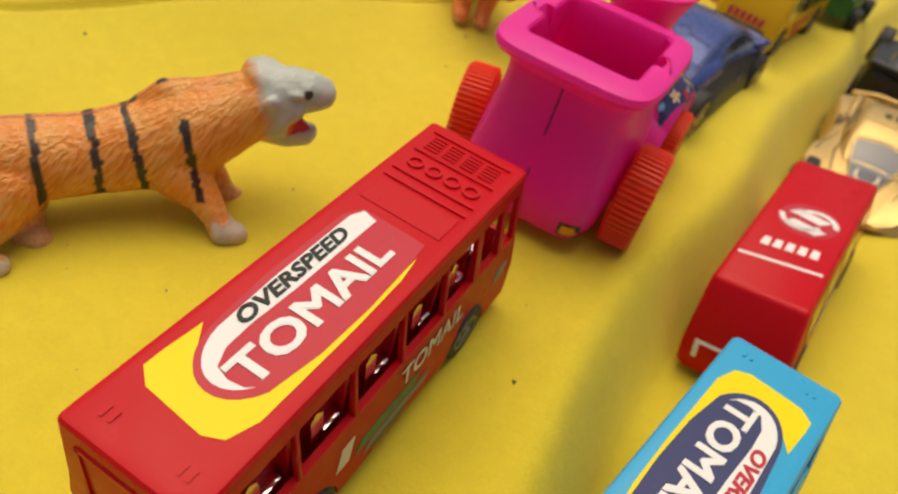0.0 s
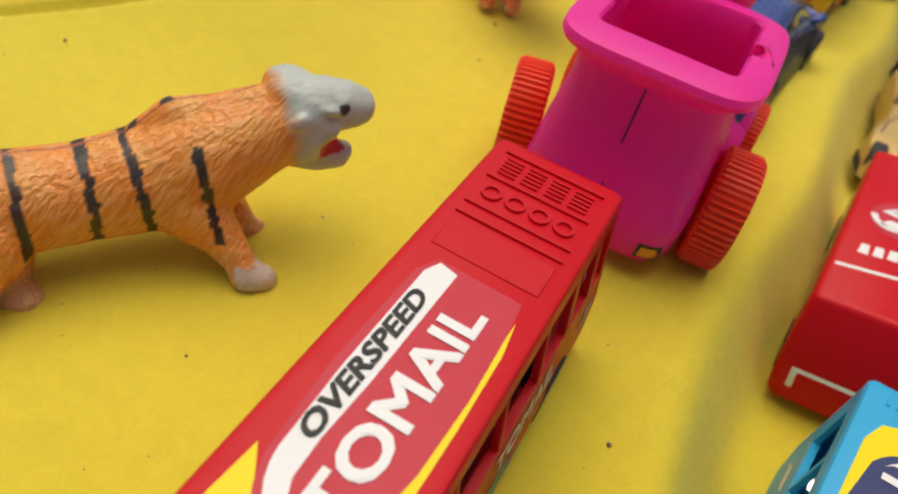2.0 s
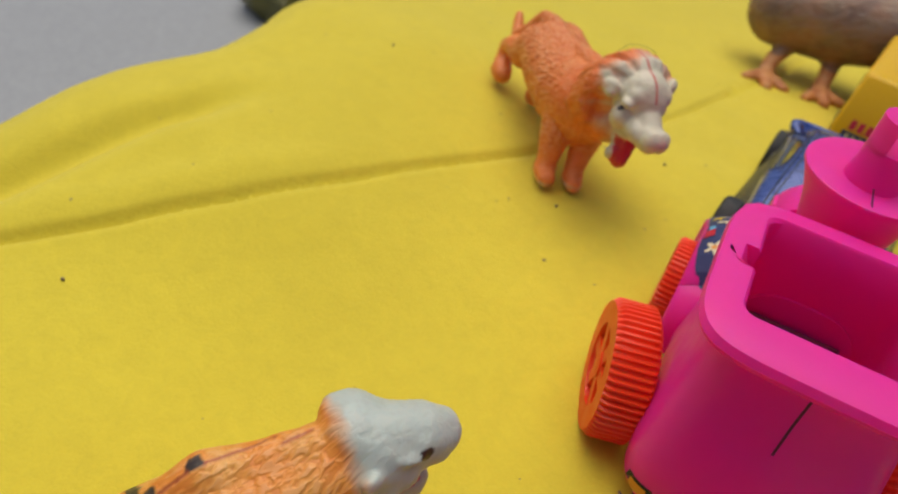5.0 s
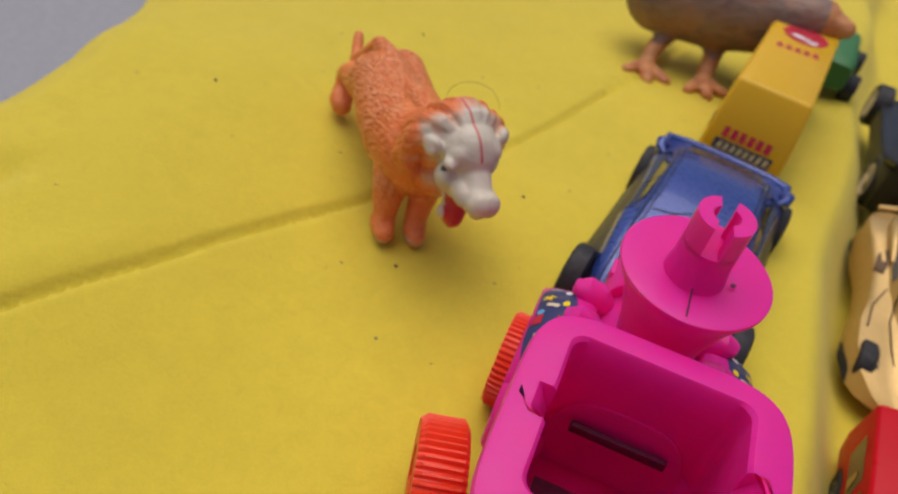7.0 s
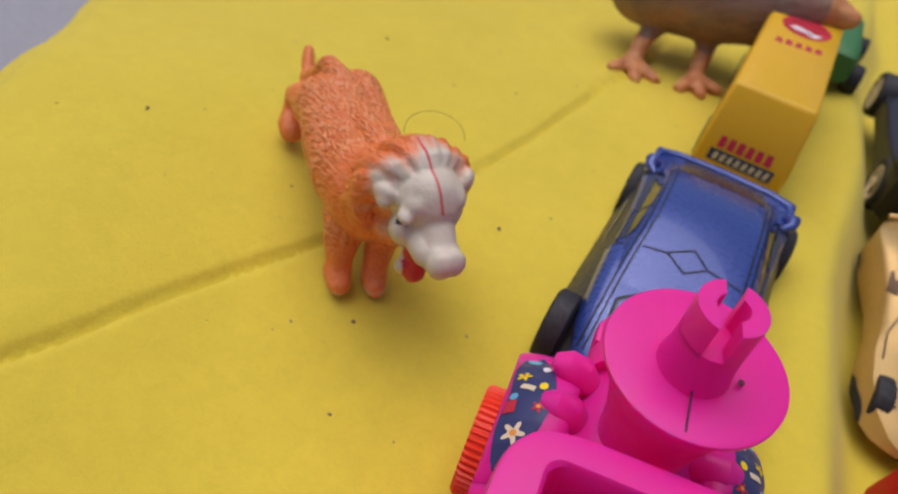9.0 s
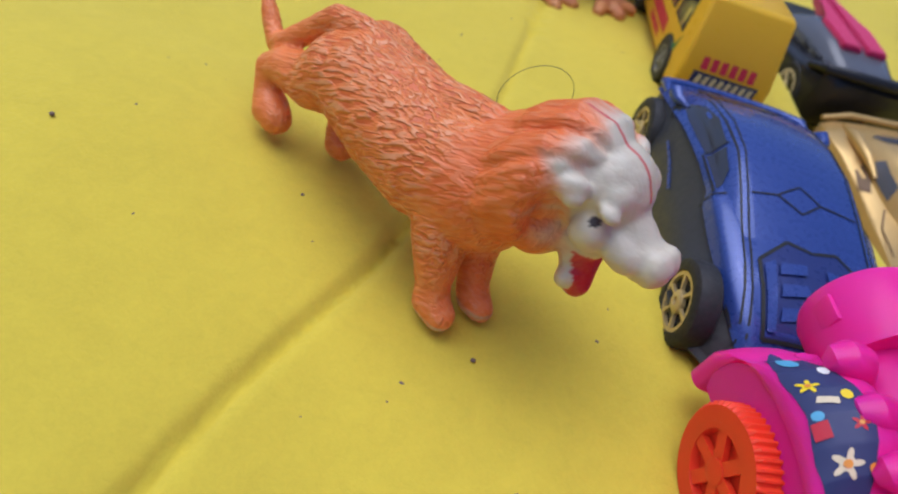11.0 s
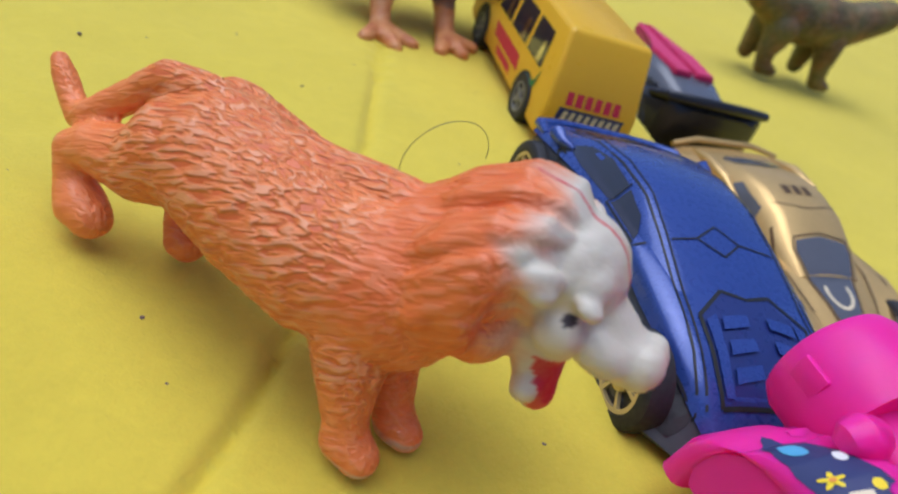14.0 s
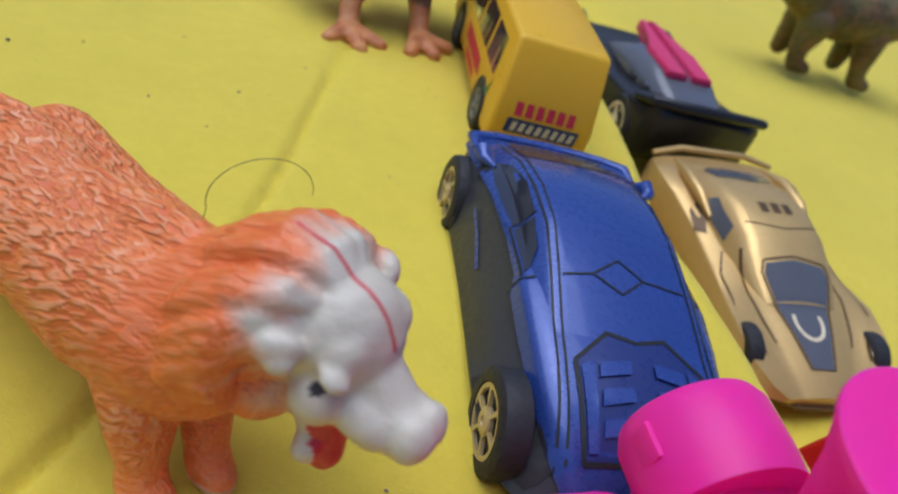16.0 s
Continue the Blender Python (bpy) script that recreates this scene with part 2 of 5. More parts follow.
def tree_of(ob):
    b = bmesh.new()
    b.from_mesh(ob.data)
    bmesh.ops.scale(b, vec=(1000, 1000, 1000), verts=b.verts)
    bmesh.ops.triangulate(b, faces=b.faces)
    t = BVHTree.FromBMesh(b)
    b.free()
    return t


def decal(name, target, outline, axis, sign, material, parent, off=0.12, cuts=2, label=""):
    """A thin film or pane laid on a surface: the outline is cast on it along an axis."""
    b = bmesh.new()
    vs = [b.verts.new((u, v, 0)) for u, v in outline]
    b.faces.new(vs)
    bmesh.ops.triangulate(b, faces=b.faces[:])
    for _ in range(cuts):
        bmesh.ops.subdivide_edges(b, edges=b.edges[:], cuts=1, use_grid_fill=True)
    k = "xyz".index(axis)
    way = Vector((0, 0, 0))
    way[k] = -sign
    last = None
    for v in b.verts:
        u, w = v.co.x, v.co.y
        o = Vector({"x": (0, u, w), "y": (u, 0, w), "z": (u, w, 0)}[axis])
        o[k] = 200 * sign
        hit, nrm, *_ = target.ray_cast(o, way)
        if hit is None:
            hit, nrm, *_ = target.find_nearest(Vector([last[i] if i == k and last else o[i] for i in range(3)]) if last else Vector([0 if i == k else o[i] for i in range(3)]))
        if nrm.dot(way) > 0:
            nrm = -nrm
        v.co = hit + nrm * off
        last = v.co.copy()
    return part(name, b, material, parent, label)


def lettering(name, words, size, m, material, parent, stretch=1.0, slant=0.0, bold=0.0, depth=0.03, label=""):
    """Raised lettering in the built-in font, laid out from the middle of the matrix m (millimetres)."""
    cu = bpy.data.curves.new(name, "FONT")
    cu.body, cu.size, cu.shear, cu.extrude = words, size, slant, depth
    cu.align_x, cu.align_y = "CENTER", "CENTER"
    cu.resolution_u = 3
    tmp = new("tmp_text", cu)
    me = bpy.data.meshes.new_from_object(tmp.evaluated_get(bpy.context.evaluated_depsgraph_get()))
    bpy.data.objects.remove(tmp)
    b = bmesh.new()
    for k, (dx, dy) in enumerate(((0, 0), (1, 0), (1, 1), (0, 1))[:4 if bold else 1]):
        me.transform(Matrix.Translation((bold * dx, bold * dy, 0.02 * k)))
        b.from_mesh(me)
        me.transform(Matrix.Translation((-bold * dx, -bold * dy, -0.02 * k)))
    bpy.data.meshes.remove(me)
    bmesh.ops.scale(b, vec=(stretch, 1, 1), verts=b.verts)
    bmesh.ops.transform(b, matrix=m, verts=b.verts)
    return obj_from(name, b, material, parent, label, smooth=False)


def strip(bm, pts, width, z0, z1):
    """A thin raised line along (x, y) points."""
    for (ax, ay), (bx, by) in zip(pts, pts[1:]):
        d = Vector((bx - ax, by - ay, 0))
        if d.length < 1e-6:
            continue
        nrm = Vector((-d.y, d.x, 0)).normalized() * width / 2
        e = d.normalized() * width * 0.3
        slab(bm, [(ax - e.x + nrm.x, ay - e.y + nrm.y), (ax - e.x - nrm.x, ay - e.y - nrm.y), (bx + e.x - nrm.x, by + e.y - nrm.y), (bx + e.x + nrm.x, by + e.y + nrm.y)], "z", z0, z1)
    return bm


def wheel(parent, x, y, z, r, w, tyre_mat, rim_mat, spokes=5, ribs=0, rim_r=0.62):
    """A wheel with its axle along x; the outer face is on the side of x's sign."""
    s = 1 if x > 0 else -1
    b = bmesh.new()
    n = ribs * 4 if ribs else 40
    loops = []
    for k, (rr, h) in enumerate([(r * 0.55, -w / 2), (r * 0.9, -w / 2), (r, -w * 0.4), (r, w * 0.36), (r * 0.93, w / 2), (r * rim_r, w / 2), (r * rim_r, w * 0.1), (r * 0.15, w * 0.1)]):
        groove = 0.94 if ribs and k in (2, 3) else 1.0
        loops.append([Vector((h, rr * (groove if i % 4 > 1 else 1) * math.cos(2 * math.pi * i / n), rr * (groove if i % 4 > 1 else 1) * math.sin(2 * math.pi * i / n))) for i in range(n)])
    loft(b, loops)
    if s < 0:
        bmesh.ops.scale(b, vec=(-1, 1, 1), verts=b.verts)
    ob = part("wheel", b, tyre_mat, parent)
    ob.location = (x * MM, y * MM, z * MM)
    b = bmesh.new()
    lathe(b, [(r * 0.2, w * 0.22), (r * 0.2, w * 0.5), (r * 0.12, w * 0.53), (r * 0.05, w * 0.53)], "x", n=20)
    lathe(b, [(r * rim_r, w * 0.22), (r * rim_r, w * 0.5), (r * rim_r * 0.86, w * 0.5), (r * rim_r * 0.82, w * 0.22)], "x", n=40)
    for i in range(spokes):
        a = 2 * math.pi * i / spokes + 0.3
        q = bmesh.ops.create_cube(b, size=1.0)["verts"]
        mt = Matrix.Rotation(a, 4, "X") @ Matrix.Translation((w * 0.36, 0, r * rim_r * 0.55)) @ Matrix.Diagonal((w * 0.2, r * 0.2, r * rim_r * 0.7, 1))
        bmesh.ops.transform(b, matrix=mt, verts=q)
    if s < 0:
        bmesh.ops.scale(b, vec=(-1, 1, 1), verts=b.verts)
    part("rim", b, rim_mat, ob)
    return ob


CHROME = plastic("chrome_plating", (0.85, 0.80, 0.80), 0.12, 1.0, vary=0.04, relief=0.3)
PALE_GOLD = plastic("pale_gold_rim", (0.58, 0.46, 0.22), 0.35, 0.4)
CREAM = plastic("cream_plastic", (0.72, 0.62, 0.40), 0.4)
ASH = plastic("ash_grey_plastic", (0.16, 0.16, 0.15), 0.4)
WHITE = plastic("white_print", (0.78, 0.78, 0.76), 0.4, vary=0.04, gloss=0.25)
INK = plastic("black_print", (0.02, 0.022, 0.02), 0.45, vary=0.05, gloss=0.25)
LEMON = plastic("yellow_print", (0.85, 0.66, 0.01), 0.4, vary=0.05, gloss=0.25)
CRIMSON = plastic("faded_red_print", (0.52, 0.03, 0.05), 0.42, vary=0.05, gloss=0.25)
NAVY = plastic("navy_print", (0.04, 0.05, 0.14), 0.42, vary=0.08, gloss=0.25)
GREEN = plastic("green_print", (0.03, 0.17, 0.04), 0.45)
GLASS = plastic("smoked_plastic_pane", (0.02, 0.022, 0.035), 0.12, coat=0.6, vary=0.05, relief=0.02)
SMOKE = plastic("brown_smoked_pane", (0.05, 0.042, 0.04), 0.25, gloss=0.35, vary=0.1, relief=0.02)
GREY_GLASS = plastic("grey_plastic_pane", (0.10, 0.105, 0.12), 0.2, coat=0.4, vary=0.08, relief=0.02)
MAGENTA = plastic("raspberry_plastic", (0.60, 0.03, 0.12), 0.4)
AMBER = plastic("amber_print", (0.75, 0.30, 0.03), 0.4)
LIGHT_BLUE = plastic("light_blue_print", (0.12, 0.42, 0.65), 0.4)
SEAM = plastic("dark_seam", (0.10, 0.0, 0.035), 0.6)

# ---- the coach with open windows ----


def coach(label, x, y, z, rz, ry, paint, oval, word_mat):
    root = thing("toy_bus", x, y, z, rz, 0, ry, label, "toy bus", "toy coaches")

    def wide(z):
        return 1.30 - 0.32 * min(1, max(0, (z - 9) / 24))

    def flare(b):
        for v in b.verts:
            v.co.x *= wide(v.co.z)
        return b

    arch = []
    for cy in (17, 61):
        arch += [(cy - 6.6 * math.cos(radians(a)), 4 + 7.4 * math.sin(radians(a))) for a in range(0, 181, 15)]
    for s in (-1, 1):
        b = bmesh.new()
        slab(b, [(0.6, 4)] + arch + [(76.4, 4), (77, 12), (76.6, 19), (0.3, 19), (0, 12)], "x", 8.9 * s, 10 * s)
        part("side_panel", flare(b), paint, root)
        b = bmesh.new()
        box(b, min(8.9 * s, 10 * s), max(8.9 * s, 10 * s), 0.4, 76.2, 29.2, 31.8)
        part("window_rail", flare(b), paint, root)
        for y0, y1 in ((0.4, 4.5), (15.4, 16.2), (27.2, 28), (39, 39.8), (50.8, 51.6), (60.5, 62.5), (69.2, 71), (75, 76.6)):
            b = bmesh.new()
            box(b, min(9 * s, 10 * s), max(9 * s, 10 * s), y0, y1, 18.5, 29.8, 0.15, 1)
            part("pillar", flare(b), paint, root)
    b = bmesh.new()
    box(b, -9.9, 9.9, -0.2, 1.2, 4, 31.5, 0.5)
    rear = part("rear_wall", flare(b), paint, root)
    b = bmesh.new()
    strip(b, [(-7.4, 18), (7.4, 18), (7.4, 28.5), (-7.4, 28.5), (-7.4, 18)], 0.7, -0.3, 0.3)
    bmesh.ops.transform(b, matrix=pose(0, -0.2, 0, 90), verts=b.verts)
    part("rear_window_frame", b, paint, root)
    b = bmesh.new()
    box(b, -9.9, 9.9, 75.6, 76.8, 4, 18.5, 0.5)
    part("front_wall", flare(b), paint, root)
    b = bmesh.new()
    box(b, -9, 9, 1, 76, 6.2, 9.5)
    part("inner_floor", flare(b), paint, root)
    b = bmesh.new()
    loft(b, [rounded(0, 38.4, 9.9, 38.6, 31.4, 64, 14), rounded(0, 38.4, 10.05, 38.8, 32.2, 64, 14), rounded(0, 38.4, 9.7, 38.4, 32.8, 64, 14), rounded(0, 38.4, 8.9, 37.6, 33.0, 64, 14)])
    part("roof", b, paint, root)
    # moulded relief on the roof
    b = bmesh.new()
    box(b, -7.4, 7.4, 51.2, 57.0, 32.9, 33.15, 0.1, 1)
    part("roof_hatch", b, paint, root)
    for yy in (58.5, 67.6, 74.0, 61.0):
        b = bmesh.new()
        strip(b, [(-7.6, yy), (7.6, yy)], 0.5, 32.9, 33.35)
        part("roof_ridge", b, paint, root)
    for i in range(4):
        b = bmesh.new()
        lathe(b, [(1.0, 32.9), (1.05, 33.4), (1.5, 33.4), (1.55, 32.9)], "z", (-5.4 + 3.6 * i, 64.3, 0), 20, False)
        part("roof_ring", b, paint, root)
        b = bmesh.new()
        for j in range(5):
            strip(b, [(-6.7 + 3.6 * i, 69 + 0.9 * j), (-4.2 + 3.6 * i, 69 + 0.9 * j)], 0.35, 32.9, 33.3)
        part("roof_grille", b, paint, root)
    for sx in (-6.2, 5.2):
        b = bmesh.new()
        for j in range(2):
            strip(b, [(sx + 1.3 * j, 2.6), (sx + 1.3 * j, 4.0)], 0.5, 32.9, 33.2)
        part("roof_lug", b, paint, root)
    # the roof sticker: yellow field, oval, white sweep and words
    film = 33.03
    back = [(-7.7, 12.5), (-7.7, 9.8), (-5.4, 8.0), (3.7, 7.2), (6.2, 8.4), (7.6, 12.5), (7.8, 30), (7.6, 41), (6.9, 46), (6.6, 38), (5.2, 24), (2, 15), (-4, 14), (-7.2, 18.6)]
    b = bmesh.new()
    slab(b, back, "z", film, film + 0.05)
    part("sticker_field", b, LEMON, root)
    oval_line = [(-5.0, 49.2), (-6.6, 46), (-6.9, 30), (-6.2, 20)] + [(0.2 + 6.4 * math.cos(radians(a)), 20.5 + 9.0 * math.sin(radians(a))) for a in range(185, 341, 12)] + [(6.9, 24), (7.2, 34), (6.8, 44), (6.3, 49.0)]
    b = bmesh.new()
    slab(b, oval_line, "z", film + 0.06, film + 0.1)
    part("sticker_oval", b, oval, root)
    sweep = [(-4.6, 48.8), (-5.6, 46.5), (-5.7, 30), (-5.4, 22)] + [(0.0 + 5.4 * math.cos(radians(a)), 20.5 + 7.8 * math.sin(radians(a))) for a in range(190, 321, 13)] + [(3.2, 14.6), (1.0, 14.2), (-1.2, 14.8), (-2.4, 17.5), (-2.6, 22), (-2.2, 30), (-2.0, 48.2)]
    b = bmesh.new()
    slab(b, sweep, "z", film + 0.11, film + 0.15)
    part("sticker_sweep", b, WHITE, root)
    turn = Matrix.Rotation(radians(90), 4, "Z")
    lettering("roof_word", "OVERSPEED", 3.2, Matrix.Translation((-3.9, 32.0, film + 0.25)) @ turn, word_mat, root, 1.32, 0.22, 0.17)
    lettering("roof_word", "TOMAIL", 6.6, Matrix.Translation((2.1, 29.4, film + 0.2)) @ turn, WHITE, root, 1.24, 0.0, 0.36)
    # words and patches on both flanks
    for s in (-1, 1):
        mt = Matrix.Translation(((10 * wide(15) + 0.12) * s, 48 if s > 0 else 46, 15.0)) @ Matrix.Rotation(radians(90 * s), 4, "Z") @ Matrix.Rotation(radians(82.5), 4, "X")
        lettering("side_word", "TOMAIL", 5.0, mt, CREAM, root, 1.05, 0.12, 0.2)
        for y0, y1, z0, z1, mt2 in ((27, 43, 10.2, 12.2, GREEN), (29, 46, 7.6, 9.6, ASH), (31, 40, 5.4, 6.8, GREEN), (22.5, 25.5, 11, 15, CREAM), (6, 12, 13.6, 15, CREAM), (69, 73, 12, 14.5, ASH)):
            b = bmesh.new()
            slab(b, [(y0, z0), (y1, z0), (y1 + 1.6, z1), (y0 + 1.6, z1)], "x", 10.04 * s, 10.1 * s)
            part("side_patch", flare(b), mt2, root)
    # inner walls behind the seats
    b = bmesh.new()
    box(b, -7.8, 7.8, 1.5, 60.5, 9.4, 31.2)
    part("inner_wall", b, paint, root)
    for s in (-1, 1):
        for yy in (15.8, 27.6, 39.4, 51.2):
            b = bmesh.new()
            box(b, min(7.7 * s, 9.2 * s), max(7.7 * s, 9.2 * s), yy - 0.4, yy + 0.4, 9.4, 31.2)
            part("partition", b, paint, root)
    # plated seats
    for s in (-1, 1):
        for yy in (11.5, 23.6, 35.4, 47.2, 58):
            b = bmesh.new()
            box(b, 8.6 * s - 1.2, 8.6 * s + 1.2, yy - 2.6, yy + 3, 17.4, 19.6, 0.8)
            slab(b, [(yy - 3.2, 17), (yy - 0.6, 17), (yy - 1.8, 25.5), (yy - 3.2, 26.6), (yy - 4.2, 25.4)], "x", 8.6 * s - 1.1, 8.6 * s + 1.1)
            box(b, 8.4 * s - 0.9, 8.4 * s + 0.9, yy - 2.0, yy + 2.2, 15.0, 17.6)
            part("seat", b, CHROME, root, "chrome-plated seat")
    b = bmesh.new()
    box(b, -8, 8, 68, 74, 9.3, 17, 1.2)
    lathe(b, [(2.2, 0), (2.6, 0.4), (2.2, 0.8)], "z", (-4, 66.5, 18), 18)
    box(b, 1, 7.5, 63, 68, 9.3, 20, 1.0)
    part("dashboard", b, CHROME, root, "chrome-plated dashboard")
    for s in (-1, 1):
        for yy in (17, 61):
            wheel(root, 11.0 * s, yy, 6.0, 6.0, 4.2, RUBBER, ASH, 5)
    return root


coach("red plastic toy coach with open windows, chrome seats and roof lettering", -36.4, 21.3, -0.5, 0, 0, RED, CRIMSON, INK)
coach("sky-blue plastic toy coach leaning on the sloping yellow felt", 31.5, 104.0, -16.0, 169, 7, CYAN, NAVY, CRIMSON)

# ---- the box van ----


def van(label, x, y, z, rz, rx, ry, paint, print_mat, logo, line_y, word_y, badge_y):
    root = thing("toy_van", x, y, z, rz, rx, ry, label, "toy van", "toy vans")
    b = bmesh.new()
    loft(b, [rounded(0, 37, 11.0, 37, 4, 64, 12), rounded(0, 37, 11.7, 37.8, 6, 64, 14), rounded(0, 37, 11.7, 37.8, 12, 64, 14), rounded(0, 37.5, 10.6, 33, 26.8, 64, 14), rounded(0, 37.5, 10.3, 32.5, 27.5, 64, 14), rounded(0, 37.5, 9.7, 31.8, 27.9, 64, 14)])
    body = part("body", b, paint, root)
    t = tree_of(body)
    for s in (-1, 1):
        for y0, y1 in ((10, 22), (24, 37), (39, 51), (53, 65)):
            decal("window", t, [(y0, 15.5), (y1, 15.5), (y1 - 0.8 * (y1 > 50), 24), (y0 + 1.2 * (y0 < 12), 24)], "x", s, GLASS, root, 0.1)
            decal("seat_back", t, [(y0 + 2, 15.7), (y0 + 5, 15.7), (y0 + 4, 21), (y0 + 2.4, 21)], "x", s, CHROME, root, 0.2)
        for y0, y1, z0, z1 in ((22, 46, 9, 12.5), (26, 40, 6.2, 8)):
            decal("side_patch", t, [(y0, z0), (y1, z0), (y1 + 2, z1), (y0 + 2, z1)], "x", s, print_mat, root, 0.1)
        for yy in (14, 60):
            decal("wheel_arch", t, circle(yy, 5.5, 7, 7, 0, 180, 14), "x", s, RUBBER, root, 0.06)
            wheel(root, 9.9 * s, yy, 6, 6, 4.4, RUBBER, ASH, 5)
    # lines and a round badge on the roof, a patch on the sloping end
    roof_z = 27.9
    if line_y:
        b = bmesh.new()
        strip(b, [(-8.8, line_y - 1.2), (8.8, line_y + 1.2)], 1.0, roof_z, roof_z + 0.1)
        part("roof_line", b, print_mat, root)
    b = bmesh.new()
    slab(b, circle(0.5, badge_y, 7.2, 7.6), "z", roof_z, roof_z + 0.06)
    part("roof_badge", b, logo, root)
    for k in range(2):
        b = bmesh.new()
        arc = [(radians(a + 180 * k), 6.4 - 0.02 * a, 6.8 - 0.025 * a) for a in range(0, 151, 12)]
        swirl = [(0.5 + (u + 0.7) * math.cos(g), badge_y + (v + 0.7) * math.sin(g)) for g, u, v in arc] + [(0.5 + (u - 0.7) * math.cos(g), badge_y + (v - 0.7) * math.sin(g)) for g, u, v in reversed(arc)]
        slab(b, swirl, "z", roof_z + 0.08, roof_z + 0.2)
        part("roof_badge_mark", b, print_mat, root)
    for k in (-1, 1):
        b = bmesh.new()
        slab(b, [(-4.6, badge_y - 1.0 + 2.6 * k), (3.4, badge_y - 3.2 + 2.6 * k), (5.4, badge_y - 0.6 + 2.6 * k), (-2.4, badge_y + 1.4 + 2.6 * k)], "z", roof_z + 0.08, roof_z + 0.2)
        part("roof_badge_mark", b, print_mat if paint is YELLOW and k > 0 else WHITE, root)
    for k in range(5):
        b = bmesh.new()
        u = -6.2 + 2.7 * k
        slab(b, [(u, word_y + 0.35 * k), (u + 2.0, word_y + 0.35 * k), (u + 1.8, word_y + 3.6 + 0.35 * k), (u + 0.2, word_y + 3.6 + 0.35 * k)], "z", roof_z, roof_z + 0.06)
        part("roof_word_bar", b, print_mat, root)
    return root, t


red_van, t_red = van("red plastic toy van with white roof print, leaning on felt", 26.5, 127.5, -21.0, -6.5, 0, -12, RED, WHITE, CRIMSON, 18.5, 23.5, 40)
for pts in ([(-8.6, 13.4), (-7.4, 13.4), (-7.4, 8.5), (-8.6, 8.5)], [(-7.4, 13.4), (9.4, 13.4), (9.4, 12.6), (-7.4, 12.6)]):
    decal("end_line", t_red, pts, "y", -1, WHITE, red_van, 0.12)
yellow_van, t_yel = van("yellow plastic toy van with dark printed end panel", -16.6, 271.5, -7.0, -9, -4, 0, YELLOW, CRIMSON, CRIMSON, 0, 38, 55)
for k in range(6):
    u = -7.2 + 2.4 * k
    decal("end_word_bar", t_yel, [(u, 12.6), (u + 1.8, 12.6), (u + 1.7, 15.4), (u + 0.1, 15.4)], "y", -1, CRIMSON, yellow_van, 0.12, 1)
decal("end_panel", t_yel, [(-8.4, 8.6), (8.2, 8.6), (8.4, 12.0), (-8.2, 12.0)], "y", -1, NAVY, yellow_van, 0.1, 2)
for k in range(8):
    u = -7.2 + 1.9 * k
    decal("end_word_bar", t_yel, [(u, 9.2), (u + 1.2, 9.2), (u + 1.5, 11.4), (u + 0.4, 11.4)], "y", -1, CREAM, yellow_van, 0.2, 1)
decal("side_smile", t_yel, [(8, 16), (9, 11), (13, 10.2), (15, 12), (12.6, 11.6), (9.8, 12.4)], "x", -1, GREEN, yellow_van, 0.2, 1)

# ---- the pink locomotive-shaped car ----


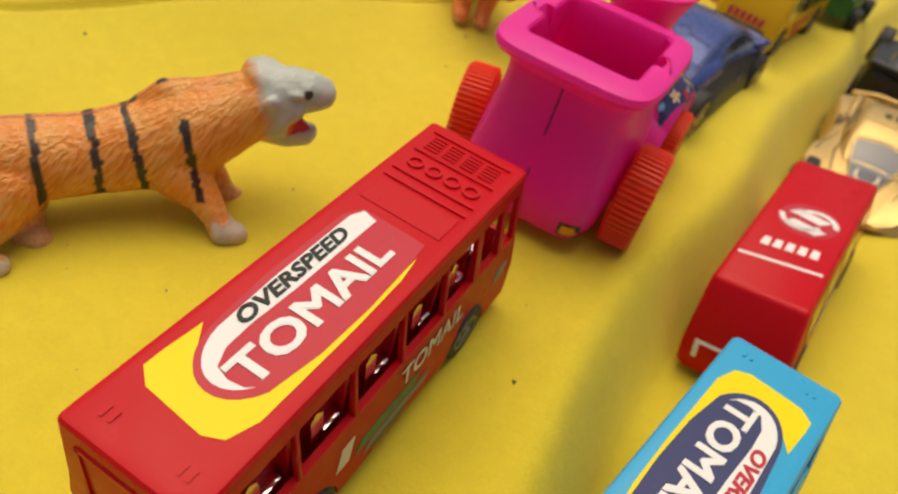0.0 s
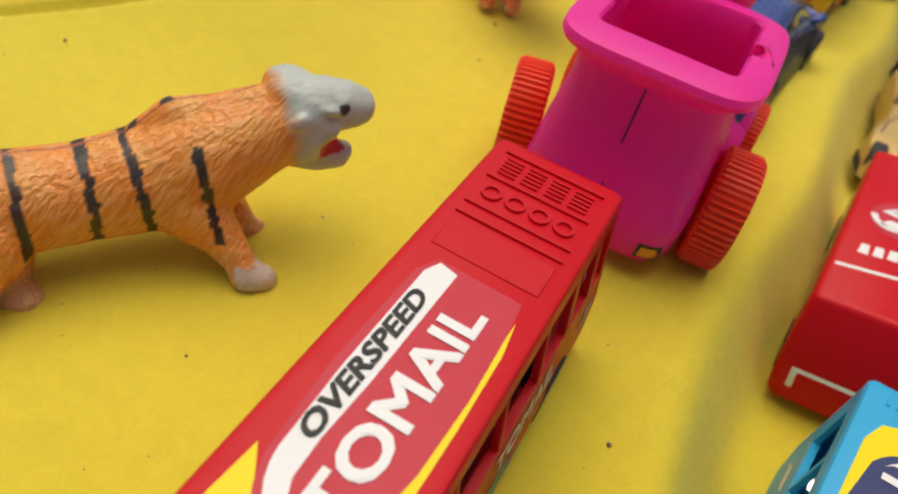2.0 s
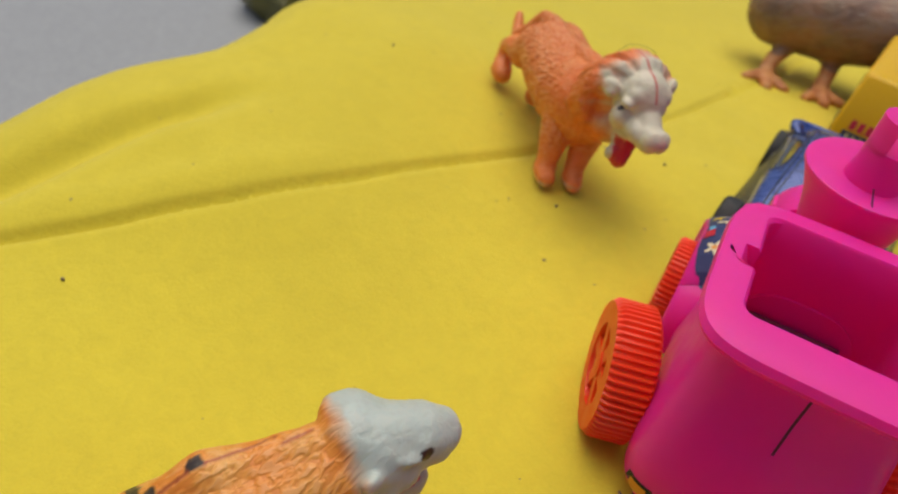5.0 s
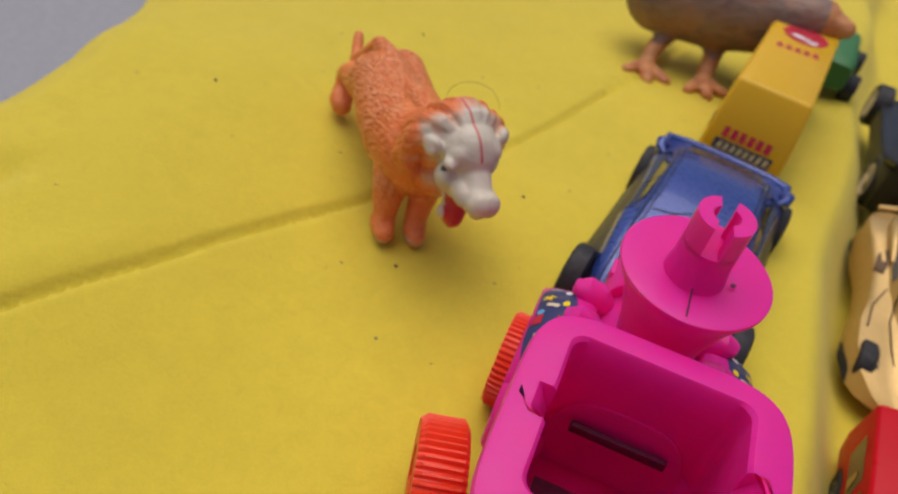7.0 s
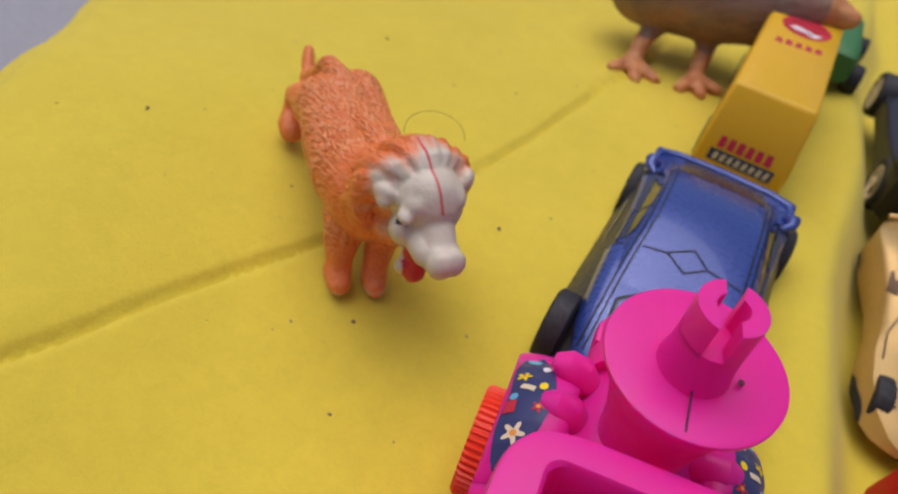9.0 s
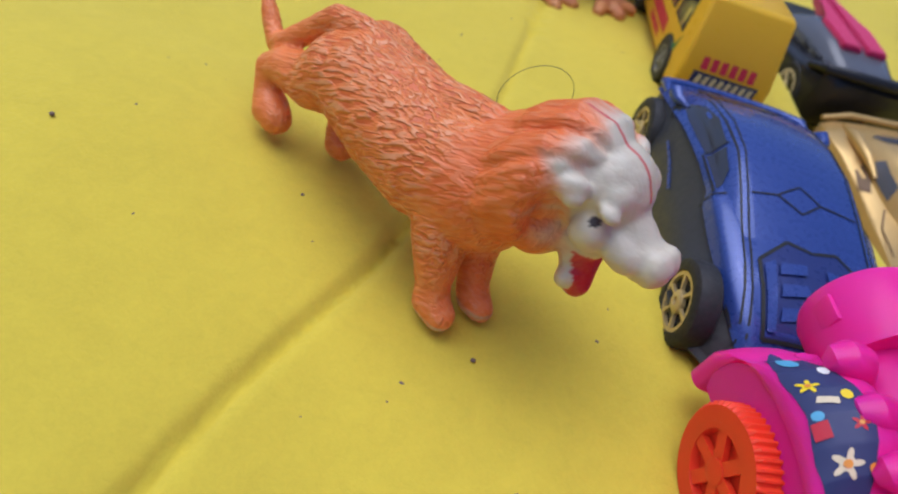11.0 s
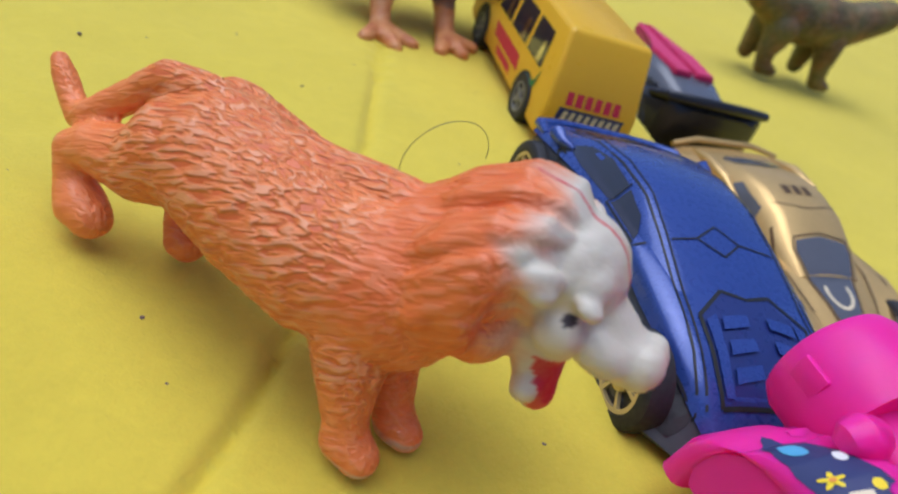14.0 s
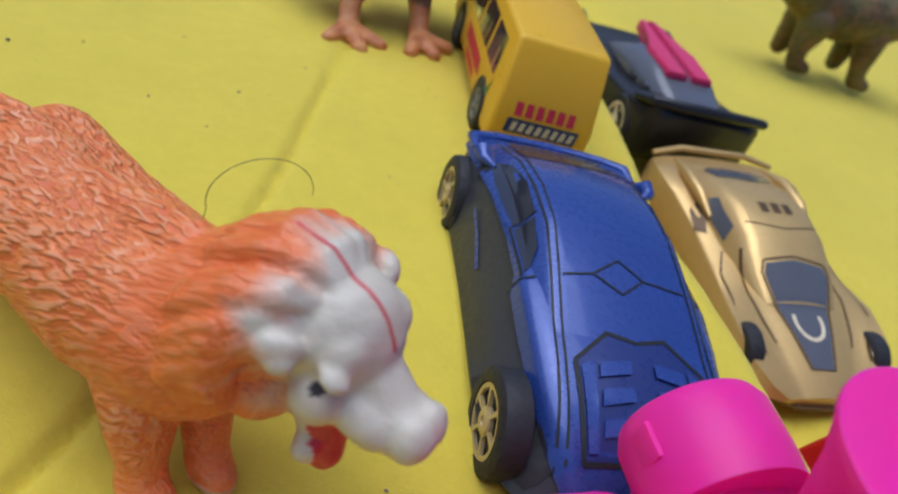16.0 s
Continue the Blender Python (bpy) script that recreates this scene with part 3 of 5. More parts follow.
def pink_engine():
    root = thing("toy_train_engine", -32.3, 118, 0.0, 0, 0, 0, "hot pink plastic toy engine with orange wheels and flared chimney", "toy train")
    n = 72
    cab = [(4, 14.6, 1.5, 37, 6), (7, 16.2, 0.2, 38, 6), (13, 16.6, 0.6, 38, 6), (22, 15.6, 3.4, 37, 6), (30, 14.2, 5.2, 35.5, 6), (35, 14.0, 5.6, 35, 6), (37, 15.4, 4.0, 36.0, 6), (38.4, 17.3, 1.6, 37.2, 5), (39.6, 17.8, 1.0, 37.6, 5), (40.8, 17.5, 1.4, 37.2, 5), (41.2, 16.4, 2.6, 36.2, 5),
           (41.2, 12.6, 8.6, 33.4, 9), (40.6, 12.1, 9.0, 33.0, 9), (36, 12.2, 8.0, 33.2, 9), (30, 12.6, 6.9, 34, 9), (20, 13.8, 5.0, 35.4, 9), (9, 14.6, 2.6, 36.2, 9)]
    loops = []
    for z, hx, y0, y1, p in cab:
        lp = rounded(0, (y0 + y1) / 2, hx, (y1 - y0) / 2, z, n, p)
        half = n // 2
        for s, i0, i1, at in ((1, -1, 0, len(lp)), (-1, half - 1, half, half)):
            if p >= 9:
                cut = hx + (1.9 if z > 37 else 0)
                ins = [Vector((s * x, y, z)) for x, y in ((hx, 18.5), (cut, 18.6), (cut, 23.4), (hx, 23.5))]
                ins = ins if s > 0 else ins[::-1]
            else:
                ins = [lp[i0].lerp(lp[i1], k / 5) for k in (1, 2, 3, 4)]
            lp[at:at] = ins
        loops.append(lp)
    b = bmesh.new()
    loft(b, loops)
    body = part("cab", b, PINK, root)
    t = tree_of(body)
    for z0, z1 in ((24.5, 35), (9, 17)):
        decal("seam", t, [(-0.2, z0), (0.16, z0), (0.2, z1), (-0.16, z1)], "y", -1, SEAM, root, 0.05, 3)
    for x0 in (-15.0, 10.2):
        decal("tail_patch", t, [(x0, 5.4), (x0 + 4.8, 5.4), (x0 + 4.4, 9.2), (x0 + 0.3, 9.2)], "y", -1, INK, root, 0.08, 2)
        decal("tail_print", t, [(x0 + 0.7, 6), (x0 + 4.0, 6), (x0 + 3.6, 8.6), (x0 + 0.9, 8.6)], "y", -1, AMBER, root, 0.16, 2)
    b = bmesh.new()
    box(b, -13, 13, 2, 68, 3.6, 9, 1.5)
    part("chassis", b, PINK, root)
    # dark bars inside the cab, their colour standing for shade in moulded slots
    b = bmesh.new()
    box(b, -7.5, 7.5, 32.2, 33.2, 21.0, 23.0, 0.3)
    part("inner_slot_shade", b, SEAM, root)
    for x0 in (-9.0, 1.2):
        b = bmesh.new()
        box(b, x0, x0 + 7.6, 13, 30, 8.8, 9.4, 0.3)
        part("inner_slot_shade", b, SEAM, root)
    # bonnet
    b = bmesh.new()
    sec = []
    for yy, w, top in ((34, 11.5, 27.5), (50, 11.2, 27), (60, 10.4, 26), (64, 9.0, 24.5), (65.5, 7, 22)):
        sec.append([Vector((w * math.copysign(abs(math.cos(a)) ** 0.6, math.cos(a)), yy, 6 + (top - 6) * max(0, math.sin(a)) ** 0.7 if math.sin(a) > 0 else 6 + 1.5 * math.sin(a))) for a in [2 * math.pi * i / 40 for i in range(40)]])
    loft(b, sec)
    part("bonnet", b, PINK, root)
    # flared chimney with a slotted peg
    cx, cy = 0.3, 50.0
    b = bmesh.new()
    lathe(b, [(6.2, 24), (6.3, 28), (7.0, 33), (8.6, 39), (10.4, 43.2), (11.1, 44.4), (11.1, 45.0), (10.6, 45.2), (4.2, 44.2), (3.0, 44.2)], "z", (cx, cy, 0), 56)
    part("chimney", b, PINK, root)
    b = bmesh.new()
    for s in (-1, 1):
        arc = [(cx + 4.0 * math.cos(radians(a)), cy + 4.0 * math.sin(radians(a))) for a in range(-72 + 90 - 90 * s, 73 + 90 - 90 * s, 12)]
        arc += [(cx + 1.9 * math.cos(radians(a)), cy + 1.9 * math.sin(radians(a))) for a in range(60 + 90 - 90 * s, -61 + 90 - 90 * s, -12)]
        vs = slab(b, arc, "z", 50, 55.5)
    lathe(b, [(4.6, 44), (4.1, 47), (4.0, 50.6), (1.2, 50.6)], "z", (cx, cy, 0), 36)
    part("chimney_peg", b, PINK, root)
    b = bmesh.new()
    strip(b, [(cx, cy - 10.6), (cx, cy - 4.4)], 0.25, 45.0, 45.12)
    part("chimney_seam", b, SEAM, root)
    b = bmesh.new()
    lathe(b, [(0.4, 45.0), (0.4, 45.15), (0.1, 45.2)], "z", (cx + 5.4, cy - 0.6, 0), 12)
    part("chimney_speck", b, SEAM, root)
    # round nose
    b = bmesh.new()
    lathe(b, [(8.6, 60), (8.9, 63), (8.9, 69), (8.2, 70.6), (7.0, 71.2)], "y", (-0.4, 0, 21.6), 48)
    part("nose", b, PINK, root)
    b = bmesh.new()
    box(b, -9.3, -7.9, 64.4, 68.6, 21.4, 25.0, 0.4)
    part("nose_tab", b, PINK, root)
    # mudguards, finger-like ribs and printed stickers
    for s in (-1, 1):
        b = bmesh.new()
        loops = []
        for k in range(13):
            a = math.pi * k / 12
            yy, zz = 50 - 15.6 * math.cos(a), 6 + 18.6 * math.sin(a) ** 0.75
            loops.append(rounded(14.2 * s, 0, 5.0, 1.0, 0, 20, 3.2))
            loops[-1] = [Vector((p.x, yy + (p.y * 2.2) * math.cos(a), zz - 0.05 * max(0, abs(p.x) - 10.5) ** 2 * math.sin(a) + (p.y * 2.2) * math.sin(a))) for p in loops[-1]]
        loft(b, loops)
        box(b, 10.2 * s - 2.5, 10.2 * s + 2.5, 38, 63, 6, 19.5, 1.5)
        # outer cheek
        slab(b, [(37, 8)] + [(50 - 14.6 * math.cos(radians(a)), 6.0 + 15.2 * math.sin(radians(a)) ** 0.75) for a in range(12, 169, 12)] + [(63, 8)], "x", 12 * s, 18.8 * s)
        guard = part("mudguard", b, PINK, root)
        tg = tree_of(guard)
        cx2 = 15.9 * s
        top = [(cx2 + 3.0 * math.sin(radians(a)) * (1 + 0.12 * math.sin(radians(5 * a))), 50.5 + 11.6 * math.cos(radians(a)) * (1 + 0.06 * math.sin(radians(7 * a)))) for a in range(0, 360, 10)]
        sticker = decal("guard_sticker", tg, top, "z", 1, NAVY, root, 0.1, 3, "dark blue sticker with small bright flowers and letters")

        def petals(u, v, r, n, mt):
            r *= 0.8
            decal("sticker_flower", tg, [(u + r * math.cos(radians(a)) * (0.66 + 0.34 * math.cos(radians(n * a))), v + r * math.sin(radians(a)) * (0.66 + 0.34 * math.cos(radians(n * a)))) for a in range(0, 360, 8)], "z", 1, mt, sticker, 0.2, 1)
            decal("sticker_dot", tg, circle(u, v, r * 0.28, r * 0.28, n=10), "z", 1, AMBER, sticker, 0.28, 1)

        petals(cx2 + 0.4 * s, 44.6, 2.0, 5, CREAM)
        petals(cx2 - 1.6 * s, 48.6, 1.2, 5, CRIMSON)
        petals(cx2 + 1.4 * s, 54.0, 1.3, 5, LEMON)
        for u, v, r, mt in ((0.6, 58.8, 1.4, LIGHT_BLUE), (-1.3, 56.2, 0.8, WHITE), (-1.5, 52.2, 0.8, LEMON), (1.9, 50.0, 0.7, LIGHT_BLUE), (-2.0, 44.0, 0.6, AMBER), (-1.0, 41.0, 0.9, LIGHT_BLUE)):
            decal("sticker_dot", tg, circle(cx2 + u * s, v, r * 0.72, r * 0.85, n=14), "z", 1, mt, sticker, 0.2, 1)
        decal("sticker_mark", tg, [(cx2 + 1.2 * s, 47.4), (cx2 + 2.6 * s, 47.2), (cx2 + 2.6 * s, 49.2), (cx2 + 1.3 * s, 49.4)], "z", 1, CRIMSON, sticker, 0.24, 1)
        scribe_line = [(cx2 - 0.4 * s, 51.0), (cx2 + 1.6 * s, 51.6), (cx2 + 1.2 * s, 52.4), (cx2 - 0.6 * s, 51.9)]
        decal("sticker_mark", tg, scribe_line, "z", 1, CREAM, sticker, 0.24, 1)
        for k in range(3):
            b = bmesh.new()
            tube(b, [(9 * s, 43 + 7.2 * k, 23.0), (10.4 * s, 43 + 7.2 * k, 25), (12 * s, 43 + 7.2 * k, 25.4), (13.2 * s, 43 + 7.2 * k, 25), (13.8 * s, 43 + 7.2 * k, 24)], [2.6, 2.7, 2.5, 1.9, 0.8], 16)
            part("rib", b, PINK, root)
        hind = wheel(root, 20.8 * s - (1.6 if s < 0 else 0), 18.5, 11.0, 12.0, 7.6, ORANGE_RED, ORANGE_RED, 6, 56, 0.70)
        hind.rotation_euler.z = radians(16 if s < 0 else 3)
        wheel(root, 19.8 * s, 50, 8.6, 9.0, 4.6, ORANGE_RED, ORANGE_RED, 6, 48, 0.70)
        b = bmesh.new()
        lathe(b, [(1.6, 10 * s), (1.6, 22 * s)], "x", (0, 18.5, 11), 14)
        part("axle", b, ORANGE_RED, root)
    return root


pink_engine()

# ---- the sports cars ----


def shell(stations):
    """A car body lofted along y: (y, half width, sill height, shoulder height, crown height, crown half width)."""
    loops = []
    for y, w, zb, zs, zt, wt in stations:
        half = [(w * 0.86, zb), (w * 0.97, zb + 0.8), (w, zb + 2.0), (w, (zb + zs) / 2), (w * 0.99, zs - 0.7), (w * 0.96, zs), (w + (wt - w) * 0.5, zs + (zt - zs) * 0.55), (wt, zt - 0.35), (wt * 0.86, zt), (wt * 0.4, zt + 0.12)]
        loops.append([Vector((x, y, z)) for x, z in half] + [Vector((-x, y, z)) for x, z in reversed(half)])
    return loft(bmesh.new(), loops)


def hull(stations):
    """A car body lofted along y: (y, half width, sill height, shoulder half width, shoulder height, crown half width, crown height)."""
    loops = []
    for y, w, zb, ws, zs, wt, zt in stations:
        half = [(w * 0.84, zb), (w * 0.96, zb + 0.5), (w, zb + (zs - zb) * 0.22), (w + (ws - w) * 0.45, zb + (zs - zb) * 0.6), (ws + 0.25, zs - 0.5), (ws, zs), (ws + (wt - ws) * 0.25, zs + (zt - zs) * 0.32), (ws + (wt - ws) * 0.7, zs + (zt - zs) * 0.78), (wt, zt - 0.3), (wt * 0.84, zt), (wt * 0.42, zt + 0.35), (wt * 0.12, zt + 0.45)]
        loops.append([Vector((x, y, z)) for x, z in half] + [Vector((-x, y, z)) for x, z in reversed(half)])
    return loft(bmesh.new(), loops)


def joined(obs):
    vs, fs = [], []
    for o in obs:
        k = len(vs)
        vs += [v.co * 1000 for v in o.data.vertices]
        fs += [[k + i for i in p.vertices] for p in o.data.polygons]
    return BVHTree.FromPolygons(vs, fs)


def scribe(name, t, pts, axis, sign, width, material, root, off=0.12):
    """Thin scored lines over a body, one part for each stretch."""
    for a, c in zip(pts, pts[1:]):
        nx, ny = c[1] - a[1], a[0] - c[0]
        k = width / 2 / math.hypot(nx, ny)
        decal(name, t, [(a[0] + nx * k, a[1] + ny * k), (c[0] + nx * k, c[1] + ny * k), (c[0] - nx * k, c[1] - ny * k), (a[0] - nx * k, a[1] - ny * k)], axis, sign, material, root, off, 3)


def mag_wheel(root, x, y, z, r, w, rim_mat):
    """A slick black tyre round a pale plate with six rounded holes."""
    s = 1 if x > 0 else -1
    b = bmesh.new()
    lathe(b, [(r * 0.5, -w / 2), (r * 0.88, -w / 2), (r * 0.98, -w * 0.38), (r, -w * 0.1), (r, w * 0.2), (r * 0.97, w * 0.4), (r * 0.88, w / 2), (r * 0.70, w * 0.5), (r * 0.66, w * 0.3), (r * 0.1, w * 0.26)], "x", n=40)
    if s < 0:
        bmesh.ops.scale(b, vec=(-1, 1, 1), verts=b.verts)
    ob = part("wheel", b, RUBBER, root)
    ob.location = (x * MM, y * MM, z * MM)
    b = bmesh.new()
    n = 72
    rows = []
    for f in (0.68, 0.59, 0.27, 0.2):
        rows.append([b.verts.new((w * 0.46, r * f * math.cos(2 * math.pi * i / n), r * f * math.sin(2 * math.pi * i / n))) for i in range(n)])
    for k in range(3):
        for i in range(n):
            if k == 1 and i % 12 not in (0, 1):
                continue
            b.faces.new((rows[k][i], rows[k][(i + 1) % n], rows[k + 1][(i + 1) % n], rows[k + 1][i]))
    ext = bmesh.ops.extrude_face_region(b, geom=b.faces[:])
    bmesh.ops.translate(b, vec=(-w * 0.14, 0, 0), verts=[g for g in ext["geom"] if isinstance(g, bmesh.types.BMVert)])
    lathe(b, [(r * 0.24, w * 0.3), (r * 0.24, w * 0.5), (r * 0.2, w * 0.54), (r * 0.1, w * 0.54), (r * 0.09, w * 0.46)], "x", n=20)
    if s < 0:
        bmesh.ops.scale(b, vec=(-1, 1, 1), verts=b.verts)
    part("rim", b, rim_mat, ob, "pale gold six-hole rim")
    return ob


def wedge_car(x, y, z, rz, rx, ry):
    root = thing("toy_car", x, y, z, rz, rx, ry, "metallic blue toy sports car with black sides behind the pink engine", "toy car", "toy sports cars")
    low = part("lower_body", hull([(-37, 12.6, 4.4, 12, 10.5, 11, 12), (-34, 15.6, 3.4, 14.4, 13.0, 12, 14.4), (-26, 17.2, 2.6, 15.2, 15, 13, 16), (-8, 17.2, 2.4, 13.0, 16.6, 11, 18), (8, 17.4, 2.4, 12.6, 16.2, 10, 17), (18, 17.6, 2.4, 12.0, 14.8, 9.6, 15.4), (26, 17.4, 2.6, 11.6, 12.8, 9.2, 13.4), (33, 15.6, 2.8, 10.6, 9.4, 8, 10), (37.5, 12.0, 3.2, 9.0, 5.8, 7, 7)]), DARK, root, "black plastic lower sides")
    up = part("upper_body", hull([(-37.6, 12.4, 11.0, 12.2, 13, 11, 14.0), (-34, 15.4, 13.4, 14.8, 15.2, 12.5, 16.2), (-26, 15.6, 15.0, 14.8, 16.6, 12.5, 17.4), (-14, 14.2, 16.0, 13.4, 17.8, 11.5, 18.6), (-2, 13.6, 16.2, 13.0, 17.8, 11, 18.8), (6, 13.6, 15.6, 13.0, 17.6, 10.6, 18.8), (9, 14.2, 14.0, 13.4, 17.4, 10.4, 18.8), (16, 13.9, 12.6, 13.1, 16.2, 10.4, 18.0), (22, 13.5, 11.8, 12.7, 14.8, 10.2, 16.6), (27, 13.0, 11.0, 12.2, 13.4, 9.8, 15.0), (33, 11.4, 8.6, 10.8, 10.4, 8.8, 11.8), (37.8, 9.0, 6.0, 8.6, 6.8, 6.8, 7.8)]), BLUE, root)
    cabin = part("cabin", hull([(-34, 11.5, 12, 11.4, 15.0, 9.6, 15.6), (-28, 13.0, 12, 12.6, 16.4, 9.6, 18.4), (-20, 13.6, 12, 12.8, 17.2, 9.4, 21.4), (-10, 13.4, 12, 12.4, 17.6, 9.2, 23.0), (-1, 13.2, 12, 12.4, 17.6, 9.4, 22.8), (8, 13.2, 12, 12.6, 17.0, 9.8, 20.6), (17, 12.4, 12, 12.0, 15.6, 10.2, 17.9), (24, 11.4, 11, 11, 13.6, 9.8, 15.6)]), BLUE, root)
    t = joined([low, up, cabin])
    for s in (-1, 1):
        decal("side_window", t, [(-23, 17.4), (-4, 17.9), (-4, 21.2), (-12, 21.4), (-19, 19.8)], "x", s, GLASS, root, 0.14, 3)
        decal("quarter_window", t, [(-3, 17.9), (7.0, 17.7), (3.2, 20.0), (-3, 21.0)], "x", s, GLASS, root, 0.14, 3)
        scribe("shut_line", t, [(-4, 21.6), (-3.6, 17.6), (7.6, 17.4)], "x", s, 0.35, INK, root, 0.16)
        scribe("shut_line", t, [(8.4, 18.4), (7.4, 13.6)], "x", s, 0.35, INK, root, 0.16)
        scribe("door_trim", t, [(-15, 12.4), (-2, 9.6)], "x", s, 0.7, BLUE, root, 0.2)
        for yy in (-26.5, 26.0):
            decal("wheel_arch", t, circle(yy, 5.2, 8.6, 6.4, 0, 180, 18), "x", s, RUBBER, root, 0.1, 3)
            mag_wheel(root, 15.6 * s, yy, 7.0, 7.5, 4.0, PALE_GOLD)
        b = bmesh.new()
        tube(b, [(13.2 * s, -26.5, 17.0), (14.8 * s, -25.0, 18.2), (14.6 * s, -22.8, 18.0), (13.0 * s, -21.0, 17.6)], [0.7, 1.5, 1.1, 0.5], 12)
        part("side_scoop", b, BLUE, root)
        decal("scoop_mouth", t, [(13.4 * s, -22.5), (15.0 * s, -22.5), (15.0 * s, -20.4), (13.6 * s, -20.2)], "z", 1, INK, root, 0.16, 1)
        # twin roof creases running into the bonnet
        for du in (0, 1.0):
            scribe("roof_line", t, [((9.6 + du) * s, -30), ((8.9 + du) * s, -16), ((8.8 + du) * s, 0), ((9.6 + du) * s, 16), ((9.9 + du) * s, 34)], "z", 1, 0.3, INK, root, 0.1)
    decal("rear_window", t, [(-8.6, -33.0), (8.6, -33.0), (8.8, -21.5), (0, -20.2), (-8.8, -21.5)], "z", 1, SMOKE, root, 0.14, 4)
    scribe("screen_line", t, [(-8.8, 9), (-2.6, 8.4), (0.6, 5.4), (4.6, 8.4), (8.8, 9)], "z", 1, 0.3, INK, root, 0.14)
    scribe("screen_line", t, [(-2.6, 8.4), (0.8, 11.2), (4.6, 8.4)], "z", 1, 0.3, INK, root, 0.14)
    vent = [(-8.0, 34.0), (-8.6, 22.0), (-4.0, 17.6), (0, 18.6), (4.0, 17.6), (8.6, 22.0), (8.0, 34.0)]
    # the vent is body-coloured; its shadow is painted in as darker blue
    decal("bonnet_vent", t, vent, "z", 1, SHADED_BLUE, root, 0.1, 3)
    scribe("vent_edge", t, vent + [vent[0]], "z", 1, 0.55, INK, root, 0.18)
    for s in (-1, 1):
        for k in range(3):
            u, v = 1.6 * s, 21.6 + 3.6 * k
            decal("vent_slat", t, [(u, v), (5.6 * s, v + 0.6), (5.8 * s, v + 2.6), (u, v + 1.8)], "z", 1, BLUE, root, 0.5, 2)
        decal("vent_plate", t, [(6.3 * s, 21.8), (8.0 * s, 22.8), (7.6 * s, 33), (6.4 * s, 33)], "z", 1, BLUE, root, 0.4, 2)
    b = bmesh.new()
    tube(b, [(-14.6, -30, 15.6), (-14.4, -34.4, 15.6), (-10, -36.4, 15.2), (0, -37.0, 15.2), (10, -36.4, 15.2), (14.4, -34.4, 15.6), (14.6, -30, 15.6)], [0.6, 1.2, 1.3, 1.3, 1.3, 1.2, 0.6], 12)
    part("spoiler", b, BLUE, root)
    for u in (-10.5, 2.5):
        decal("tail_slot", t, [(u, -36.2), (u + 8, -36.2), (u + 8, -34.6), (u, -34.6)], "z", 1, INK, root, 0.3, 2)
    root.scale = (1.12, 1, 1)
    return root


